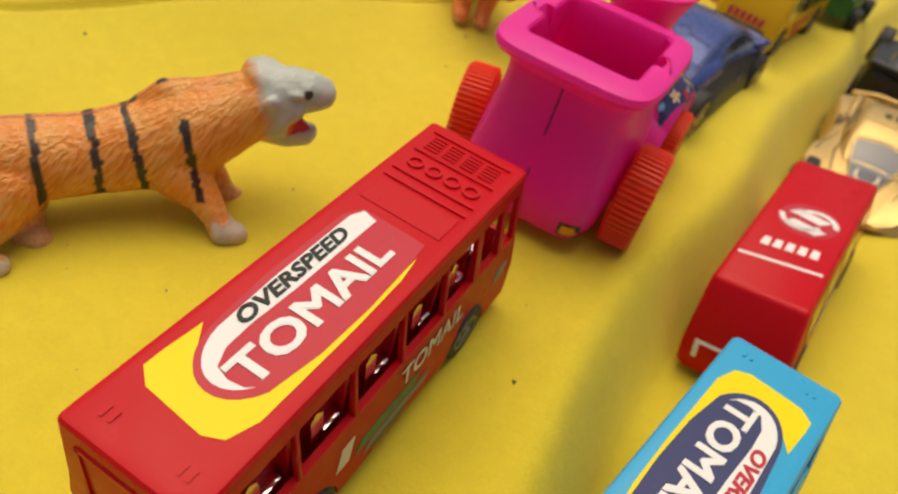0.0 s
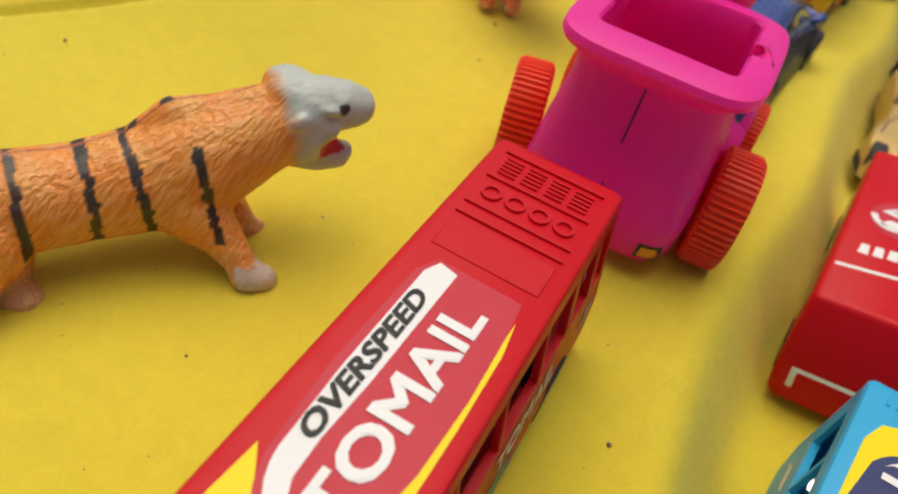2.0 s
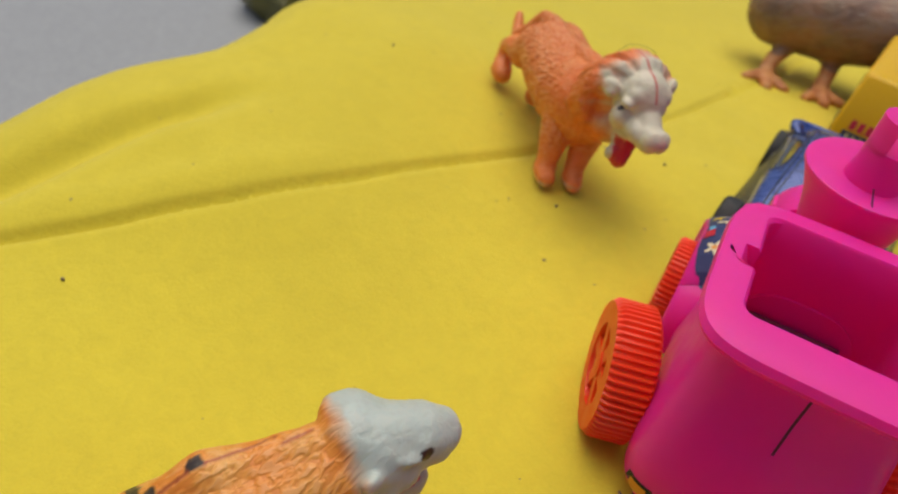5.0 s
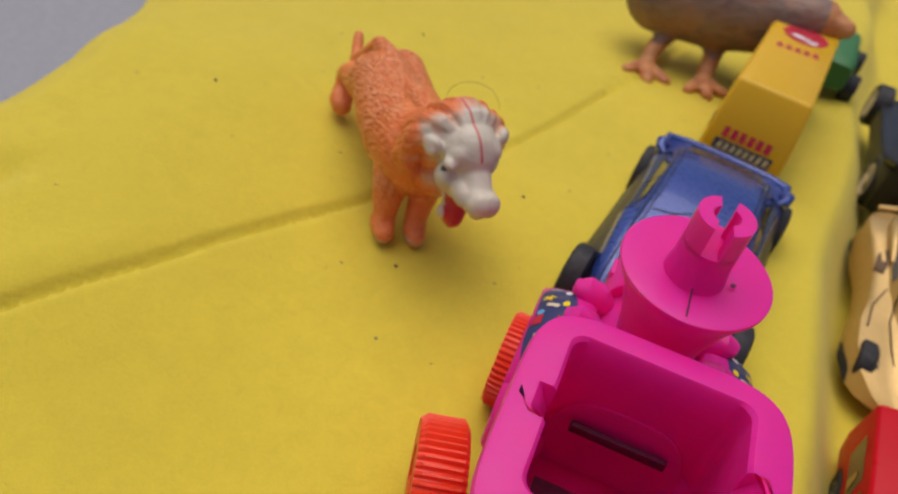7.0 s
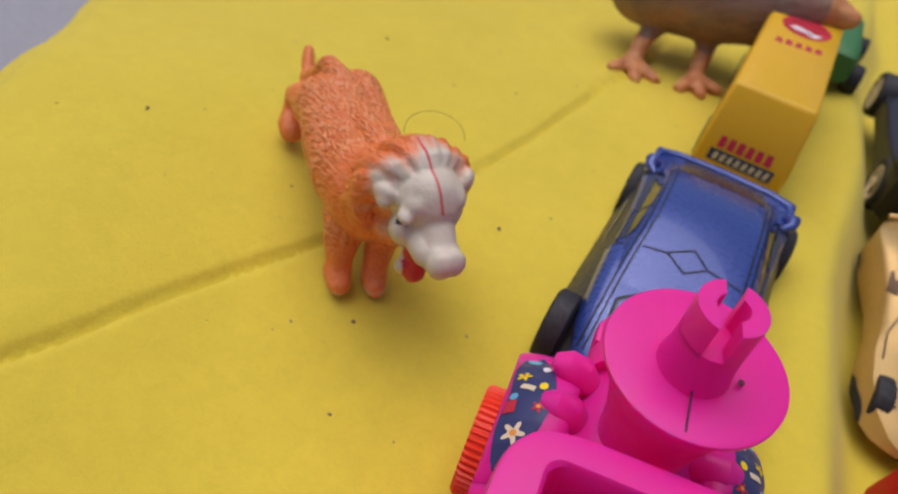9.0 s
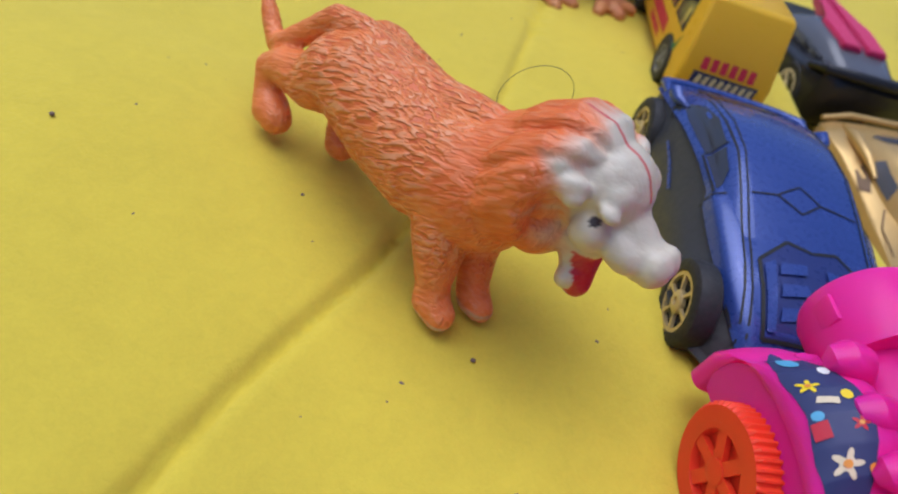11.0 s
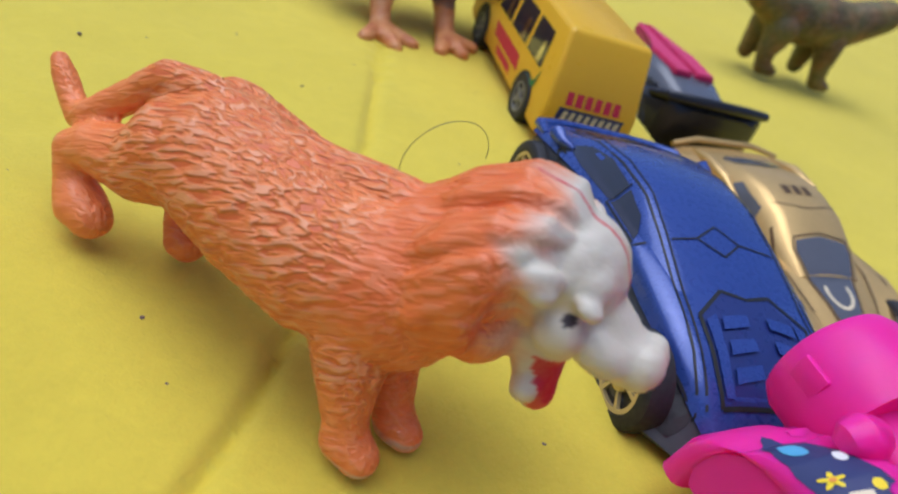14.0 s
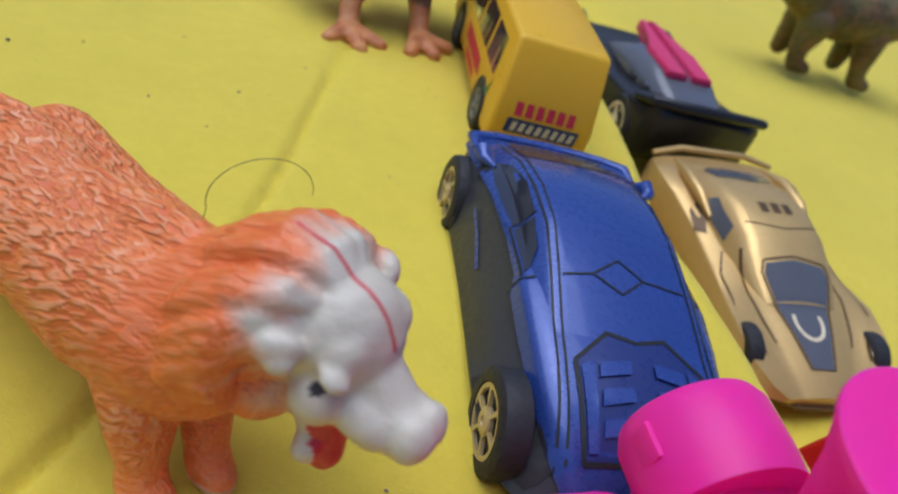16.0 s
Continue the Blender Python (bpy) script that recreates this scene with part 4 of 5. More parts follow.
def swoop_car(x, y, z, rz, rx, ry):
    root = thing("toy_car", x, y, z, rz, rx, ry, "gold-painted toy sports car with dark windows on yellow felt", "toy car", "toy sports cars")
    body = part("body", hull([(-38, 14, 5, 14, 11, 11, 12.6), (-35, 18.2, 3.6, 17.4, 13.5, 13, 15.2), (-27, 20.4, 2.8, 19.4, 15.6, 13.4, 16.6), (-18, 20.0, 2.6, 18.0, 15.0, 13, 16.2), (-6, 18.0, 2.4, 16.0, 12.6, 12, 14.6), (6, 17.8, 2.4, 16.2, 11.6, 11.5, 13.6), (16, 19.2, 2.4, 17.8, 12.2, 10.5, 12.0), (24, 19.6, 2.4, 17.6, 11.2, 9.5, 10.2), (31, 17.8, 2.6, 15.4, 8.4, 8, 7.8), (35, 14.6, 2.8, 12, 6.0, 6, 6.0), (37, 9.6, 3.0, 8.6, 4.4, 5, 5.0)]), GOLD, root)
    cabin = part("cabin", hull([(-31, 9.6, 11, 9.4, 14.6, 7.6, 15.4), (-25, 12.0, 11, 11.6, 15.6, 8.2, 18.0), (-16, 13.4, 11, 12.6, 15.6, 8.6, 20.6), (-7, 13.8, 11, 12.8, 15.0, 8.8, 21.2), (2, 13.2, 11, 12.4, 13.8, 8.8, 19.8), (10, 11.6, 10, 11.2, 12.2, 8.8, 16.0), (17, 9.6, 9, 9.2, 10.6, 7.8, 12.4)]), GOLD, root)
    t = joined([body, cabin])
    decal("rear_window", t, [(-8.6, -25), (-5.6, -28.4), (5.6, -28.4), (8.6, -25), (7.4, -20.6), (0, -18.4), (-7.4, -20.6)], "z", 1, GREY_GLASS, root, 0.16, 4)
    decal("bonnet_panel", t, [(-2.4, 31.5), (2.4, 31.5), (7.6, 11.0), (7.0, 8.8), (0, 7.8), (-7.0, 8.8), (-7.6, 11.0)], "z", 1, GREY_GLASS, root, 0.16, 4)
    scribe("panel_edge", t, [(-2.8, 31.6), (2.8, 31.6), (8.2, 10.6), (7.4, 8.0), (0, 7.0), (-7.4, 8.0), (-8.2, 10.6), (-2.8, 31.6)], "z", 1, 0.4, BRONZE, root, 0.14)
    arc = [(3.2 * math.cos(radians(a)), 21.0 + 4.4 * math.sin(radians(a))) for a in range(-20, 201, 20)]
    scribe("bonnet_mark", t, arc, "z", 1, 0.9, CREAM, root, 0.26)
    for k in range(3):
        decal("roof_mark", t, [(-4.2 + 3.0 * k, -8), (-2.0 + 3.0 * k, -8), (-2.2 + 3.0 * k, -4.6), (-4.0 + 3.0 * k, -4.6)], "z", 1, BRONZE, root, 0.14, 1)
    scribe("screen_line", t, [(-9.0, -1.5), (0, 0.4), (9.0, -1.5)], "z", 1, 0.3, BRONZE, root, 0.14)
    for s in (-1, 1):
        decal("side_window", t, [(-15, 15.8), (0, 14.6), (-2, 18.0), (-12, 18.8)], "x", s, GREY_GLASS, root, 0.16, 3)
        decal("side_pocket", t, [(13.8 * s, -14), (16.0 * s, -12), (16.2 * s, -6), (14.2 * s, -4), (13.4 * s, -8)], "z", 1, BRONZE, root, 0.14, 2)
        scribe("fender_line", t, [(10.6 * s, 4), (11.6 * s, 14), (10.2 * s, 22), (9.0 * s, 26)], "z", 1, 0.45, BRONZE, root, 0.25)
        scribe("fender_line", t, [(13.0 * s, 2), (15.6 * s, 9), (16.2 * s, 18)], "z", 1, 0.4, BRONZE, root, 0.12)
        decal("headlamp", t, [(12.6 * s, 24.5), (14.4 * s, 22.5), (13.8 * s, 28.5), (12.2 * s, 29.0)], "z", 1, BRONZE, root, 0.4, 4)
        decal("headlamp_lens", t, [(12.9 * s, 25.2), (13.8 * s, 24.4), (13.4 * s, 27.6), (12.6 * s, 28.2)], "z", 1, CREAM, root, 0.6, 3)
        b = bmesh.new()
        tube(b, [(12.4 * s, -33, 15.4), (13.4 * s, -24, 17.4), (13.4 * s, -15, 17.4), (13.0 * s, -8, 15.6)], [0.6, 1.6, 1.4, 0.5], 12)
        part("side_scoop", b, GOLD, root)
        for yy in (-26.5, 25.0):
            decal("wheel_arch", t, circle(yy, 3.4, 6.8, 3.4, 0, 180, 18), "x", s, RUBBER, root, 0.1, 3)
            mag_wheel(root, 14.8 * s, yy, 5.6, 6.2, 4.0, PALE_GOLD)
    b = bmesh.new()
    slab(b, [(-15.5, 27.5), (-12, 35), (-6, 38.0), (6, 38.0), (12, 35), (15.5, 27.5), (14, 27.5), (11, 33.5), (-11, 33.5), (-14, 27.5)], "z", 2.0, 2.9)
    part("front_lip", b, BRONZE, root)
    b = bmesh.new()
    tube(b, [(-17, -36.4, 14.6), (-9, -38, 16.0), (9, -38, 16.0), (17, -36.4, 14.6)], [0.7, 0.9, 0.9, 0.7], 10)
    part("spoiler", b, GOLD, root)
    root.scale = (1.06, 1, 1)
    return root


wedge_car(-26.2, 221.5, -4.5, 172, 5.0, 0)
swoop_car(44.5, 251.5, -20.5, 174, 3, 5)


def open_racer(x, y, z, rz, rx):
    root = thing("toy_car", x, y, z, rz, rx, 0, "black plastic toy racing car with raspberry-red engine cover", "toy car", "toy sports cars")
    b = shell([(-37, 13, 4, 15, 16.5, 12), (-35, 16.5, 3, 16.6, 18.4, 14.5), (-30, 18, 3, 15.4, 17.4, 15), (-22, 17.6, 3, 13.6, 15, 14), (-10, 17, 3, 12, 12.6, 13), (10, 16.6, 3, 11, 11.6, 13), (26, 17, 3, 10, 10.6, 12), (36, 12, 3.4, 6.6, 7, 8)])
    hull = part("body", b, BLACK, root)
    b = bmesh.new()
    tube(b, [(-17.4, -29, 16.2), (-16.0, -35, 18.6), (-8, -36.8, 19.4), (8, -36.8, 19.4), (16.0, -35, 18.6), (17.4, -29, 16.2)], [0.8, 1.3, 1.4, 1.4, 1.3, 0.8], 12)
    part("spoiler", b, BLACK, root)
    b = shell([(-30, 9, 12, 15, 17, 7), (-18, 11, 11, 16, 19.5, 8), (-4, 11.5, 11, 15, 19.5, 8.5), (10, 10, 10, 12, 13, 8)])
    part("cockpit", b, GREY_GLASS, root)
    for s in (-1, 1):
        b = bmesh.new()
        slab(b, [(0.8 * s, -21), (6.8 * s, -21), (7.6 * s, -7), (5.0 * s, -3), (3.0 * s, 11), (0.6 * s, 13)], "z", 17.4, 20.6)
        bmesh.ops.bevel(b, geom=b.edges[:], offset=0.5, segments=2, affect="EDGES")
        part("engine_cover", b, MAGENTA, root, "raspberry-red engine cover")
        for k in range(3):
            b = bmesh.new()
            box(b, 9.5 * s - 2.2, 9.5 * s + 2.2, -28 + 6.5 * k, -24.5 + 6.5 * k, 13, 16.4 - 0.6 * k, 0.6)
            part("louvre", b, DARK, root)
        for yy in (-26, 25):
            wheel(root, 15.4 * s, yy, 7, 7, 5.2, RUBBER, CREAM, 6, 0, 0.68)
    root.scale = (1.15, 1.15, 1.15)
    return root


open_racer(52.0, 341.0, -24.0, -4, -2)


def green_truck(x, y, z, rz):
    root = thing("toy_tractor", x, y, z, rz, -4, 0, "green plastic toy tractor behind the yellow van", "toy tractor")
    b = shell([(-20, 9, 5, 12, 14, 8), (-16, 10, 5, 14, 16, 8), (16, 9.5, 5, 13, 15, 8), (20, 7, 6, 10, 11, 6)])
    part("body", b, GREEN, root)
    for s in (-1, 1):
        for yy in (-13, 13):
            wheel(root, 11.5 * s, yy, 5, 5, 4.5, RUBBER, DARK, 5)
    return root


green_truck(10.0, 370.0, -13.0, -8)

# ---- moulded animal figures, each one plain mesh ----


b = bmesh.new()
bmesh.ops.create_icosphere(b, subdivisions=3, radius=1.0)
BALL_V = np.array([v.co[:] for v in b.verts])
b.verts.index_update()
BALL_F = np.array([[v.index for v in f.verts] for f in b.faces])
b.free()


def figure(name, x, y, z, rz, chains, balls, materials, paint, label, category, voxel=0.55, smooth_steps=5, rx=0, ry=0):
    """chains: lists of (x, y, z, r) joints; balls: (centre, radii, z turn, y turn). paint(co, normal) gives a material slot."""
    pos, tris = [], []
    balls = list(balls)
    for ch in chains:
        for p, q in zip(ch, ch[1:]):
            p, q = Vector(p), Vector(q)
            steps = max(2, int((q.xyz - p.xyz).length / (0.3 * min(p.w, q.w)) + 0.5))
            for i in range(steps + 1):
                v = p.lerp(q, i / steps)
                balls.append((v.xyz, (v.w,) * 3, 0, 0))
    for k, (c, r, turn, tip) in enumerate(balls):
        m = Matrix.Translation(c) @ Matrix.Rotation(radians(turn), 4, "Z") @ Matrix.Rotation(radians(tip), 4, "Y") @ Matrix.Diagonal((*r, 1))
        a = np.array(m)
        pos.append(BALL_V @ a[:3, :3].T + a[:3, 3])
        tris.append(BALL_F + k * len(BALL_V))
    me = bpy.data.meshes.new(name)
    me.from_pydata(np.concatenate(pos).tolist(), [], np.concatenate(tris).tolist())
    ob = new(name, me)
    rm = ob.modifiers.new("skin", "REMESH")
    rm.mode, rm.voxel_size = "VOXEL", voxel
    sm = ob.modifiers.new("ease", "SMOOTH")
    sm.factor, sm.iterations = 0.5, smooth_steps
    done = bpy.data.meshes.new_from_object(ob.evaluated_get(bpy.context.evaluated_depsgraph_get()))
    ob.modifiers.clear()
    ob.data = done
    bpy.data.meshes.remove(me)
    done.name = name
    for m in materials:
        done.materials.append(m)
    coat = done.attributes.new("coat", "FLOAT_COLOR", "POINT")
    n = len(done.vertices)
    pts, nrm = np.empty(n * 3, np.float32), np.empty(n * 3, np.float32)
    done.vertices.foreach_get("co", pts)
    done.vertices.foreach_get("normal", nrm)
    pts, nrm = pts.reshape(-1, 3), nrm.reshape(-1, 3)
    tint = np.ones((n, 4), np.float32)
    for i in range(n):
        co, nv = Vector(pts[i]), Vector(nrm[i])
        co += nv * (0.12 * noise.noise(co * 0.45) + 0.05 * noise.noise(co * 1.6))
        c = paint(co, nv)
        tint[i, :len(c)] = c
        pts[i] = co
    done.vertices.foreach_set("co", pts.ravel())
    coat.data.foreach_set("color", tint.ravel())
    done.transform(Matrix.Diagonal((MM, MM, MM, 1)))
    done.shade_smooth()
    ob.matrix_basis = pose(x * MM, y * MM, z * MM, rx, ry, rz)
    return tagged(ob, label, category, "toy animals")


def hide_paint(name, stroke, stretch, tilt, depth, strength, rough=0.42, pale=0.30, groove=0.3):
    """Painted vinyl: paint zones from the mesh, fur-stroke highlights and groove shade coloured in."""
    m, nt, p = nodes_of(name)
    at = nt.nodes.new("ShaderNodeAttribute")
    at.attribute_name = "coat"
    fur = noise_of(nt, leaning(nt, stroke, stretch, tilt), 1.0, 0.4, 0.45)
    fine = noise_of(nt, coords(nt, 0.8), 4, 0.65)
    big = noise_of(nt, coords(nt, 8.0), 3)
    hairy = at.outputs["Alpha"]
    # peach highlights painted along the ridges of the fur bump
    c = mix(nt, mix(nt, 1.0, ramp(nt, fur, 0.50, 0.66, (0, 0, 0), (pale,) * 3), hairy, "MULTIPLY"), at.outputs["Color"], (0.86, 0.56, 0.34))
    # shade painted into the furrows between the strokes
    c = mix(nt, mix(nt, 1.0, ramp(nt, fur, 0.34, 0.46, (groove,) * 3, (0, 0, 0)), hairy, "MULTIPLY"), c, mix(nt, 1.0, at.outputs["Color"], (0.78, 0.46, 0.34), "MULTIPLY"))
    c = mix(nt, mix(nt, 1.0, ramp(nt, big, 0.4, 0.75, (0, 0, 0), (0.2,) * 3), hairy, "MULTIPLY"), c, (0.70, 0.20, 0.05))
    nt.links.new(c, p.inputs["Base Color"])
    nt.links.new(ramp(nt, fine, 0.3, 0.7, (rough * 0.8,) * 3, (rough * 1.3,) * 3), p.inputs["Roughness"])
    h = mix(nt, 0.08, mix(nt, 1.0, ramp(nt, fur, 0.36, 0.62, (0, 0, 0), (1, 1, 1)), hairy, "MULTIPLY"), fine)
    bump(nt, p, h, strength, depth)
    p.inputs["Subsurface Weight"].default_value = 0.08
    p.inputs["Subsurface Radius"].default_value = (0.002, 0.0008, 0.0004)
    return m


def blend(a, c, t):
    t = min(1.0, max(0.0, t))
    return tuple(u + (w - u) * t for u, w in zip(a, c))


ORANGE_HIDE, GREY_FACE, DARK_SPOT, RED_MOUTH = (0.80, 0.225, 0.045), (0.60, 0.54, 0.41), (0.03, 0.02, 0.02), (0.55, 0.025, 0.04)


def lion():
    chains = [
        [(-13.0, 1.6, 18.6, 8.2), (-5, 0.6, 18.0, 8.8), (3, 0.4, 17.4, 9.2), (11, 1.2, 18.6, 9.4), (15, 3.5, 24, 7.8)],
        [(-15.6, 2.6, 24.0, 3.0), (-7, 2.2, 24.4, 2.4), (8, 3.0, 26.2, 3.0)],
        [(10, -3.0, 15, 5.4), (12, -5.2, 10, 3.7), (13.8, -6.4, 5.4, 2.6), (14.8, -7.0, 3.0, 2.8), (17.2, -7.4, 2.2, 2.3)],
        [(12, 4.0, 14, 4.8), (14.2, 1.8, 8, 3.1), (16.2, 0.2, 4.0, 2.5), (17.6, -0.4, 2.0, 2.6), (19.6, -0.8, 1.6, 2.1)],
        [(-17, 0.4, 18, 6.6), (-21, -1.6, 14.5, 4.4), (-27.5, -2.4, 13.2, 3.0), (-30.0, -2.8, 11.6, 2.5), (-28.6, -4.0, 8.2, 2.3), (-26.4, -5.0, 6.6, 3.0), (-24.4, -5.4, 6.2, 2.6)],
        [(-16, 6, 16, 6.0), (-19, 7.0, 10, 3.6), (-18.6, 4.0, 6.2, 2.8), (-16.4, 2.0, 4.2, 2.8)],
        [(-17.0, 2.6, 25.0, 2.2), (-22.5, 2.2, 24.0, 2.0), (-27.6, 1.4, 18.4, 1.9), (-31.4, 0.2, 14.4, 1.8), (-33.2, 0.4, 13.2, 1.7), (-35.6, 1.4, 14.2, 1.6), (-37.8, 2.2, 15.8, 1.5), (-39.0, 2.6, 17.0, 1.1)],
        [(29.0, 4.2, 27.0, 3.5), (32.6, 3.8, 25.6, 3.0)],
        [(26.0, 3.6, 22, 3.6), (27.8, 2.6, 18.2, 2.6), (28.8, 2.0, 16.0, 2.1)],
        [(-16, 6.2, 20.0, 5.6), (-6, 5.6, 19.6, 5.2), (5, 5.0, 20.4, 5.2)],
    ]
    balls = [((25.0, 4.4, 29.0), (6.2, 6.2, 6.6), 0, 12), ((27.4, 2.0, 30.8), (2.8, 3.2, 2.8), 0, 0), ((27.4, 6.8, 30.8), (2.8, 3.2, 2.8), 0, 0),
             ((24.0, -2.9, 31.2), (2.3, 1.3, 1.9), 30, -15), ((24.0, 11.7, 31.2), (2.3, 1.3, 1.9), -30, -15), ((24.9, -3.4, 30.6), (1.4, 0.9, 1.2), 30, -15), ((34.0, 3.7, 25.0), (3.6, 3.5, 3.0), 0, 8), ((36.0, 2.7, 25.2), (2.1, 2.3, 2.7), 0, 0), ((36.0, 4.7, 25.2), (2.1, 2.3, 2.7), 0, 0), ((31.6, 1.2, 25.4), (3.6, 2.2, 2.4), 0, 10), ((27.6, -0.6, 26.2), (2.6, 2.4, 2.8), 0, 0), ((28.8, -1.0, 30.4), (1.6, 1.3, 0.9), 0, 15),
             ((17.5, 4.2, 26.2), (7.2, 8.6, 8.2), 0, 14), ((13.5, 3.0, 21.5), (7.0, 8.4, 9.0), 0, 10), ((27.5, 2.6, 22.4), (2.8, 2.4, 1.6), 0, 0), ((28.0, 2.0, 17.2), (2.0, 3.4, 2.4), 0, 20), ((20.5, 3.0, 20.5), (4.8, 6.4, 5.6), 0, 20)]
    # swept locks of the mane, running back from the brow and down over the shoulders
    rng = random.Random(21)
    for k in range(20):
        side = -1 if k < 10 else 1
        start = 4 + 11.6 * (k % 10) + rng.uniform(-3, 3)
        lock = []
        for x, turn, wide, high, r in ((24.6, 1.0, 6.0, 6.2, 0.5), (22.0, 1.03, 8.4, 8.0, 1.0), (18.0, 1.14, 10.0, 9.1, 1.25), (13.6, 1.30, 10.2, 8.8, 1.25), (9.6, 1.5, 9.0, 7.6, 0.9), (7.4, 1.64, 7.8, 7.0, 0.5)):
            g = radians(min(168, start * turn))
            drop = 0.105 * (25.4 - x) ** 1.6
            back = 0.10 * (25.4 - x) * (start / 110)
            lock.append((x - 2.2 * (1 - math.cos(g)) * (x > 21) + 3.2 * back, 4.2 + side * (wide + rng.uniform(-0.35, 0.35)) * math.sin(g), 29.0 + high * math.cos(g) - drop, r * rng.uniform(0.85, 1.15)))
        chains.append(lock)

    def paint(co, nrm):
        c = ORANGE_HIDE
        c = blend(c, (0.70, 0.13, 0.02), 0.55 * smoothstep(5, 10, co.x) * smoothstep(15, 21, co.z))
        d = (co.x - 20.8) + 0.16 * (co.z - 28) + 1.1 * noise.noise(co * 0.45)
        turn = math.degrees(math.atan2(co.y - 4.2, co.z - 27.5))
        d += (3.4 * noise.noise((turn * 0.09, 1.5, 0.3)) + 3.0 * noise.noise((turn * 0.03, co.x * 0.05, 4.3)) + 0.7) * (1 - smoothstep(23, 25.5, co.x))
        locks = smoothstep(5.5, 9.5, co.x) * smoothstep(13, 18, co.z)
        furry = (1.0 - 0.6 * locks) * (0.35 + 0.65 * smoothstep(6, 13, co.z)) * (0.3 + 0.7 * smoothstep(-27, -21, co.x))
        c = blend((*c, furry), (*GREY_FACE, 0.06), d / 4.6)
        if co.x > 25.5 and co.z < 21.6 and nrm.x > 0.15 and abs(co.y - 2.2) < 2.7 and co.z > 14.6:
            c = (*RED_MOUTH, 0.1)
        for ey in (-1.35, 9.9):
            if (co - Vector((27.9, ey, 28.3))).length < 0.8:
                c = (*DARK_SPOT, 0.05)
        if abs(co.y - 4.4) < 0.28 and co.z > 31 and co.x > 18:
            c = (*RED_MOUTH, 0.2)
        if co.z < 2.2 and 12 < co.x < 22:
            c = blend(c, (*GREY_FACE, 0.5), 0.35 + 0.8 * noise.noise(co * 0.6))
        return c

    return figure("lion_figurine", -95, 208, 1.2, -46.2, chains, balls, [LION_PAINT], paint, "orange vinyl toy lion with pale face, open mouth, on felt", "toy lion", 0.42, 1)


def tiger():
    chains = [
        [(-20.0, 1.5, 13.6, 8.2), (-5, 1.2, 13.4, 7.8), (6, 0.4, 14.8, 8.8), (13, -0.4, 17.5, 8.6), (20, -1.0, 20.6, 7.0), (26, -1.2, 23.0, 6.2)],
        [(-21, 2.5, 19.2, 3.0), (-6, 3.0, 18.8, 2.4), (3, 3.2, 19.8, 2.6), (9.5, 3.0, 23.8, 3.2), (15, 1.6, 24.2, 3.2), (22, 0.4, 26.2, 2.8)],
        [(9, -4.0, 12, 6.0), (12.5, -8.6, 8, 3.5), (14.6, -12.0, 4.6, 2.6), (15.4, -13.6, 2.4, 3.0), (17.6, -14.4, 1.8, 2.4)],
        [(13, 3.0, 10, 4.8), (16.5, 0.6, 4.4, 3.2), (18.4, -0.8, 0.4, 2.8), (20.2, -1.0, -0.4, 2.3)],
        [(-19.5, -3.0, 11, 6.6), (-23.0, -6.6, 7.5, 4.6), (-26.0, -9.2, 5.2, 3.2), (-26.8, -11.0, 3.0, 2.9), (-25.0, -12.4, 2.0, 2.6), (-23.4, -12.8, 1.8, 2.2)],
        [(-16.5, 3, 10, 5.6), (-18.0, -1.0, 4.6, 3.8), (-18.6, -4.6, 1.0, 3.0), (-16.8, -6.4, 0.2, 2.8)],
        [(-25.5, 2.6, 18.4, 2.6), (-29.0, 2.2, 17.2, 2.3), (-31.6, 1.6, 12.8, 2.0), (-33.8, 1.0, 7.5, 1.8), (-36.5, 0, 4.8, 1.7), (-41, -1, 4.6, 1.4)],
        [(31, -1.8, 25.8, 4.8), (34.8, -2.4, 25.6, 4.2), (37.0, -2.6, 25.2, 3.4)],
        [(27, -1.8, 19.0, 4.2), (31.0, -2.6, 16.6, 3.2), (34.0, -3.0, 16.0, 2.5), (35.0, -3.0, 16.4, 2.0)],
    ]
    balls = [((28.5, -1.2, 24.2), (6.0, 6.4, 6.6), 0, 10), ((27.0, 0.4, 27.6), (4.6, 5.4, 3.6), 0, 6), ((27.4, -6.2, 25.4), (1.5, 1.2, 1.6), 0, 20), ((25.6, 4.0, 28.4), (1.6, 1.5, 1.5), 0, 0), ((32.0, -1.6, 27.0), (3.6, 3.9, 2.7), 0, 10), ((34.6, -2.4, 25.6), (3.2, 3.8, 2.9), 0, 8), ((30.6, -6.0, 24.0), (2.6, 1.6, 2.4), 0, 0), ((28.2, -5.6, 20.6), (2.8, 1.8, 2.4), 0, 0), ((33.4, -4.8, 27.6), (2.0, 1.5, 1.5), 0, 0), ((38.2, -2.6, 27.0), (1.5, 2.2, 1.2), 0, 0), ((31.8, -2.6, 19.4), (2.6, 2.2, 1.2), 0, 10), ((31.4, -6.2, 27.6), (2.2, 1.0, 0.8), 0, 12), ((36.0, -5.2, 24.6), (1.8, 1.3, 1.6), 0, 0), ((28.6, -7.0, 22.6), (1.4, 0.9, 2.6), 0, 20), ((26.4, -7.0, 26.6), (1.9, 0.9, 1.5), 20, 30), ((25.8, -6.4, 20.6), (1.4, 0.9, 2.4), 0, -20)]
